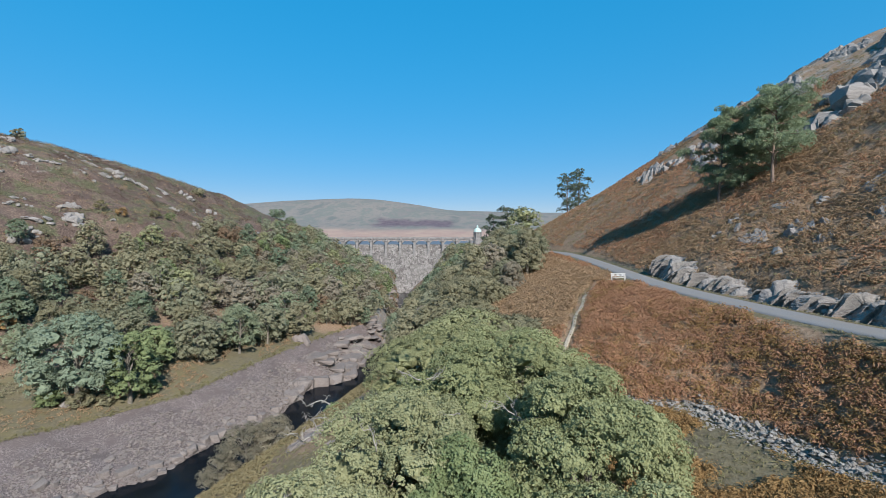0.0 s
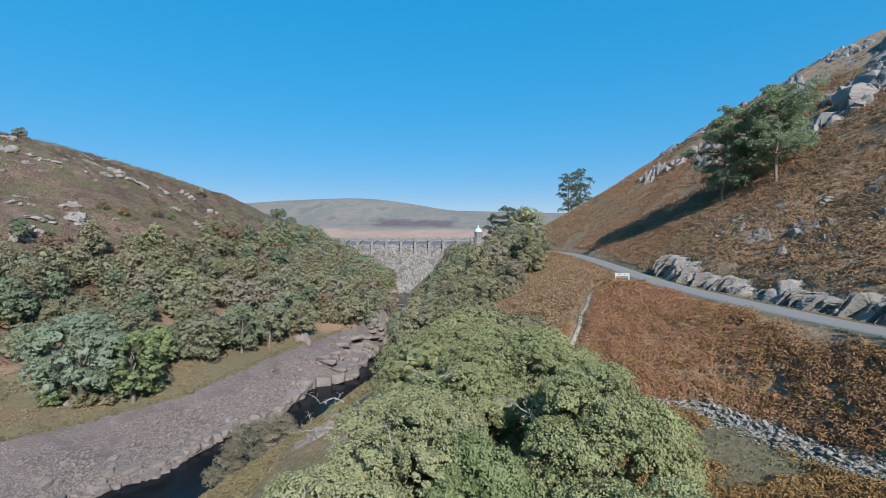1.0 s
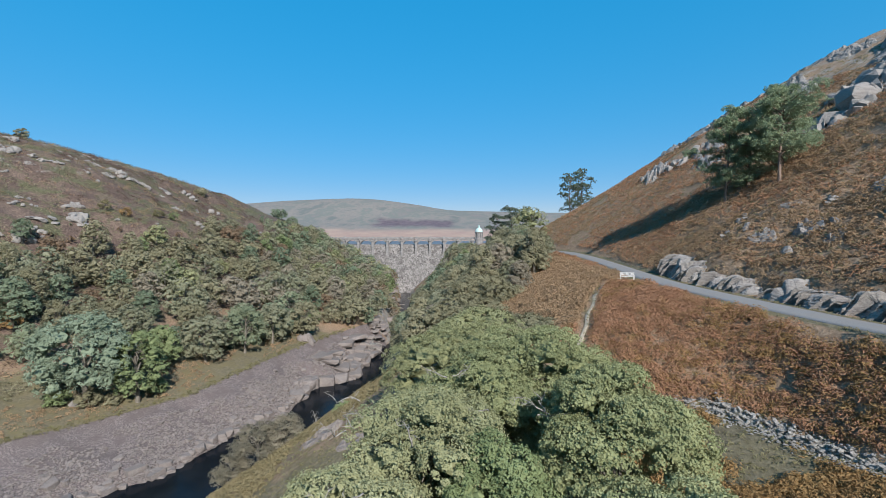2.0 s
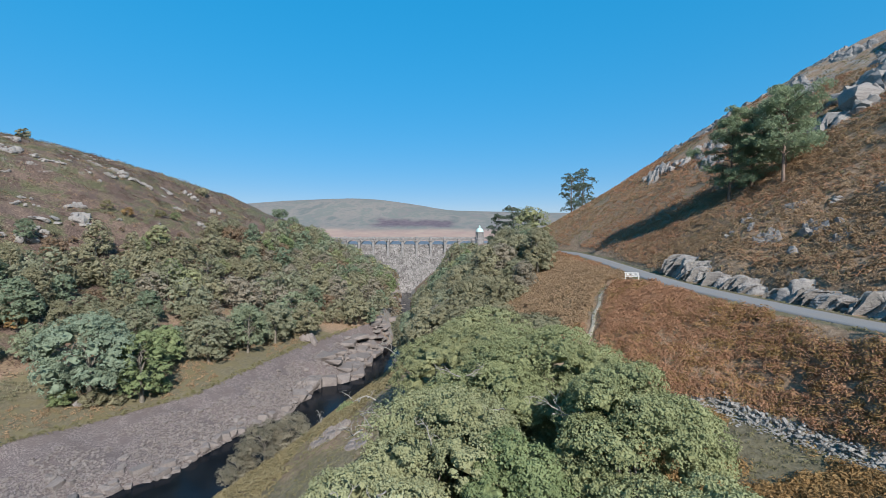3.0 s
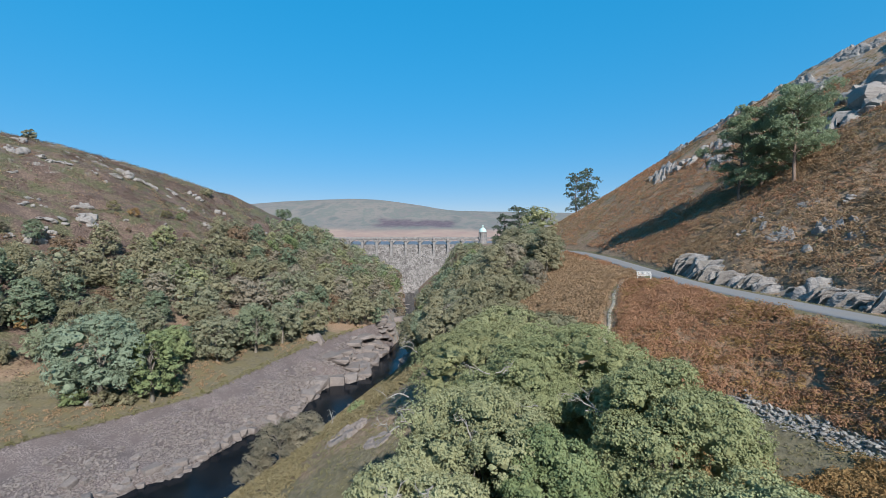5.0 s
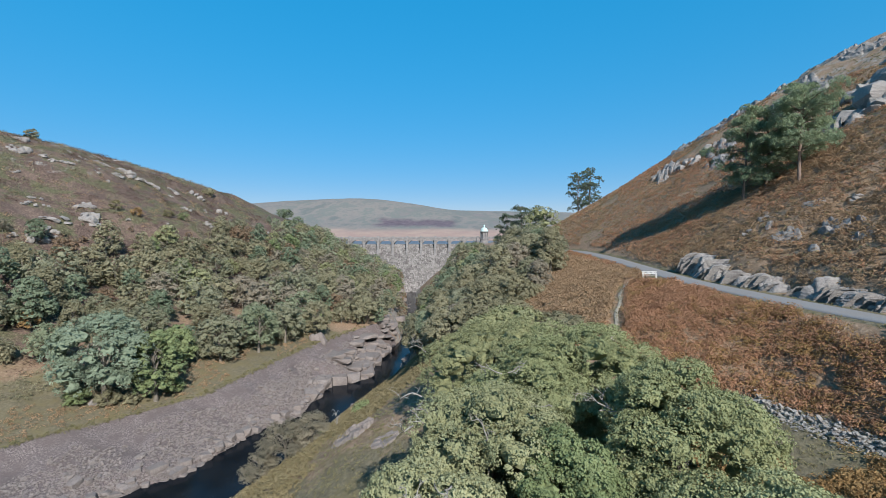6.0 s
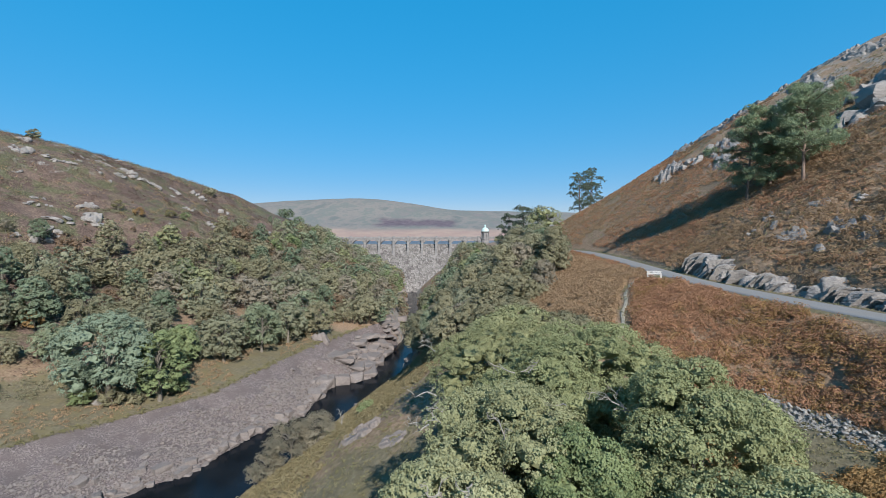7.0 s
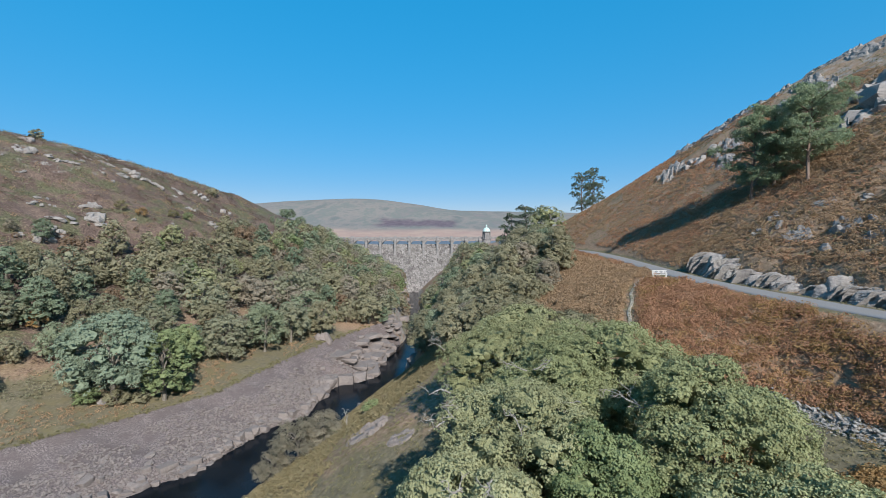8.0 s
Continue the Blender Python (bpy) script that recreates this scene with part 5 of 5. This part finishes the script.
    domes("bracken", slope, BANK_BRACKEN, 0.42, 10, 0.16, "faded olive-brown bracken on the bank above the water", "bracken", rng)
    near_grass = scatter(rng, 15000, -30, 22, 16, 60, lambda x, y: (x > river_right(y) + 3) & (x < road(y) - 7))
    tufts("grass", near_grass, TUFT, 0.2, 6, "rough pale grass on the near bank", "grass", rng, 1.5, 0.15)
    edge = scatter(rng, 26000, -110, -28, 40, 150, lambda x, y: np.abs(grass_edge(y) - x - 0.6) < 0.9)
    tufts("grass", edge, TUFT, 0.42, 9, "pale grass tufts fringing the gravel bank", "grass", rng, 1.6, 0.14)
    strip_b = scatter(rng, 10000, -110, -28, 60, 150, lambda x, y: (np.abs(grass_edge(y) - x - 7) < 5.5) & (fbm(x / 6, y / 6, 1) > 0.52))
    domes("bracken", strip_b, BRACKEN_OLIVE, 0.45, 14, 0.14, "orange bracken between the trees and the gravel", "bracken", rng)
    terr = scatter(rng, 7000, 10, 24, 18, 36, lambda x, y: (x < wall_x(y) - 1.2) & (fbm(x / 3, y / 3, 8) > 0.46))
    domes("bracken", terr, BRACKEN_GOLD, 0.4, 26, 0.1, "golden bracken patches on the near bank", "bracken", rng)


low_plants()


def bushes():
    for i, (x, y, hh, s, m, n, text) in enumerate((
            (-22.8, 53, 6.0, 3.0, SCRUB, 13000, "grey-green half-bare bush on the river bank"), (-20.2, 54.5, 5.0, 2.6, SCRUB, 10000, "grey-green half-bare bush on the river bank"),
            (-25.2, 51.5, 3.8, 2.0, SCRUB, 7000, "grey-green half-bare bush on the river bank"),
            (-20.5, 62, 2.2, 1.8, OAK, 1500, "small dark green bush above the water"), (-17, 72, 2.2, 1.6, BRIGHT, 1500, "small bright green bush above the water"),
            (-68.3, 79.6, 3.2, 2.1, BRIGHT, 2500, "low green bush on the grassy bank"), (-64.0, 81.2, 3.2, 2.0, OLIVE, 2500, "low green bush on the grassy bank"),
            (-56.8, 89.0, 3.6, 2.0, BRIGHT, 2500, "low green bush on the grassy bank"), (-61.2, 83.2, 2.4, 1.6, OLIVE, 2000, "low green bush on the grassy bank"),
            (-164, 180, 5, 2.4, OLIVE, 1100, "lone small tree on the hill skyline"), (-122, 232, 4, 3, OLIVE, 1500, "low bush on the hill shoulder"))):
        ob = tree_parts("bush", 300 + i, hh, s, m, BARK, n, (0.07 if m is SCRUB else 0.1) if y < 150 else 0.25, 18 if m is SCRUB else 14, 0.0, label=text, category="bush", bushy=True, amp=0.7 if m is SCRUB else 0.3, per=10, spray=0.3 if y < 150 else 0.5, lobe=(0.26, 0.42), inner=(1, 0.3) if m is SCRUB or y > 170 else (2, 0.6), n_limbs=14)
        stand(ob, x, y)
    rng = np.random.default_rng(8)
    runs, ends = limbs(rng, 4.5, 1.6, 8, 0.12, 0.2)
    v, f = tubes(runs, 5)
    stand(tagged(new("dead_tree", mesh_of("dead_tree", v, f, DEAD_WOOD)), "bare bleached sapling at the water's edge", "dead tree"), -20.4, 69)


bushes()

# ---- dam ----
def dam():
    ob = tagged(new("dam"), "old stone masonry dam with arches along its crest", "dam")
    x0, x1, y0 = -104.0, 34.0, 338.0
    prof = [(33.2, 0.0), (32.0, -1.2), (28, -2.6), (20, -5.5), (12, -9.5), (5, -14), (-3, -20)]
    bm = bmesh.new()
    xs = np.linspace(x0, x1, 30)
    rows = [[bm.verts.new((x, y0 + dy, z)) for z, dy in prof] for x in xs]
    back = [[bm.verts.new((x, y0 + 5, 33.2)), bm.verts.new((x, y0 + 5, -3))] for x in xs]
    for a, b, c, d in zip(rows, rows[1:], back, back[1:]):
        for i in range(len(prof) - 1):
            bm.faces.new((a[i], a[i + 1], b[i + 1], b[i]))
        bm.faces.new((c[0], a[0], b[0], d[0]))
        bm.faces.new((c[1], c[0], d[0], d[1]))
    bm.normal_update()
    part("wall", bm, MASONRY, ob, "rough battered masonry face")
    piers = [-62.5 - 10.3 * 3, -62.5 - 10.3 * 2, -62.5 - 10.3, -62.5, -52.2, -41.6, -31.2, -21, -10.8, -0.6, 9.7, 20]
    for x in piers:
        bm = bmesh.new()
        box(bm, x - 0.85, y0 - 3.6, 25, x + 0.85, y0 + 4, 36.2, 0.1)
        box(bm, x - 1.05, y0 - 3.9, 35.4, x + 1.05, y0 + 4, 36.6, 0.08)
        bm2 = bmesh.new()
        pier = part("pier", bm, DRESSED, ob)
        box(bm2, x - 0.9, y0 - 1.9, 37.0, x + 0.9, y0 - 0.4, 38.9, 0.1)
        part("turret", bm2, DRESSED, pier)
    for a, b in zip(piers, piers[1:]):
        bm = bmesh.new()
        n = 10
        l, r, zb, rise = a + 0.8, b - 0.8, 33.5, 2.9
        front, rear = [], []
        for yy, store in ((y0 - 1.0, front), (y0 + 3.6, rear)):
            for i in range(n + 1):
                u = i / n
                xx = l + (r - l) * u
                store.append((bm.verts.new((xx, yy, zb + rise * math.sin(math.pi * u) ** 0.75)), bm.verts.new((xx, yy, 37.2))))
        for i in range(n):
            bm.faces.new((front[i][0], front[i + 1][0], front[i + 1][1], front[i][1]))
            bm.faces.new((rear[i + 1][0], rear[i][0], rear[i][1], rear[i + 1][1]))
            bm.faces.new((front[i + 1][0], front[i][0], rear[i][0], rear[i + 1][0]))
        part("arch", bm, DRESSED, ob)
    bm = bmesh.new()
    box(bm, x0, y0 - 1.3, 37.0, x1, y0 + 4, 37.5)
    part("deck", bm, DRESSED, ob)
    for yy in (y0 - 1.3, y0 + 3.6):
        bm = bmesh.new()
        box(bm, x0, yy, 37.5, x1, yy + 0.4, 38.5, 0.05)
        part("parapet", bm, DRESSED, ob)
    return ob


dam()


def valve_tower():
    ob = tagged(new("valve_tower"), "round stone valve tower with a pale green dome", "tower")
    x, y = 24.5, 335.0

    def turned(name, mat, outline, sides=16, label="", under=None):
        bm = bmesh.new()
        rings = [[bm.verts.new((x + r * math.cos(2 * math.pi * i / sides), y + r * math.sin(2 * math.pi * i / sides), z)) for i in range(sides)] for r, z in outline]
        for a, b in zip(rings, rings[1:]):
            for i in range(sides):
                bm.faces.new((a[i], a[(i + 1) % sides], b[(i + 1) % sides], b[i]))
        bm.faces.new(rings[-1])
        return part(name, bm, mat, under or ob, label)
    turned("shaft", DRESSED, ((3.2, 10), (3.0, 36.5), (3.3, 36.6), (3.3, 37.4), (2.4, 37.5), (2.4, 41.4)))
    turned("cornice", DRESSED, ((2.5, 41.4), (3.1, 41.6), (3.1, 42.2), (2.7, 42.3)))
    dome = turned("dome", COPPER, [(2.7 * math.cos(a), 42.3 + 2.9 * math.sin(a)) for a in np.linspace(0, 1.35, 8)], label="verdigris copper dome")
    turned("lantern", COPPER, ((0.55, 45.0), (0.55, 46.0), (0.75, 46.1), (0.1, 47.2)), under=dome)
    for i in range(8):
        a = 2 * math.pi * (i + 0.5) / 8
        bm = bmesh.new()
        bmesh.ops.create_cone(bm, cap_ends=True, segments=8, radius1=0.28, radius2=0.24, depth=4, matrix=Matrix.Translation((x + 2.85 * math.cos(a), y + 2.85 * math.sin(a), 39.4)))
        part("column", bm, DRESSED, ob)


valve_tower()

# ---- bench ----
def bench():
    ob = tagged(new("bench"), "pale weathered timber bench on the road verge", "bench")
    for i in range(4):
        part("seat_slat", box(bmesh.new(), -0.93, -0.25 + 0.125 * i, 0.43, 0.93, -0.14 + 0.125 * i, 0.465, 0.006), WHITE_PAINT, ob)
    for z in (0.56, 0.88):
        part("back_rail", box(bmesh.new(), -0.93, 0.26, z, 0.93, 0.3, z + 0.08, 0.006), WHITE_PAINT, ob)
    for i in range(10):
        part("back_slat", box(bmesh.new(), -0.74 + 0.155 * i, 0.27, 0.64, -0.67 + 0.155 * i, 0.29, 0.88, 0.004), WHITE_PAINT, ob)
    for x in (-0.82, 0.82):
        for y0, top in ((-0.25, 0.66), (0.24, 0.96)):
            part("leg", box(bmesh.new(), x - 0.04, y0, -0.05, x + 0.04, y0 + 0.08, top, 0.006), WHITE_PAINT, ob)
        part("armrest", box(bmesh.new(), x - 0.05, -0.29, 0.64, x + 0.05, 0.3, 0.69, 0.006), WHITE_PAINT, ob)
    ob.matrix_basis = pose(23.0, 61.2, float(height(23.0, 61.2)) + 0.02, 0, 0, -14)


bench()
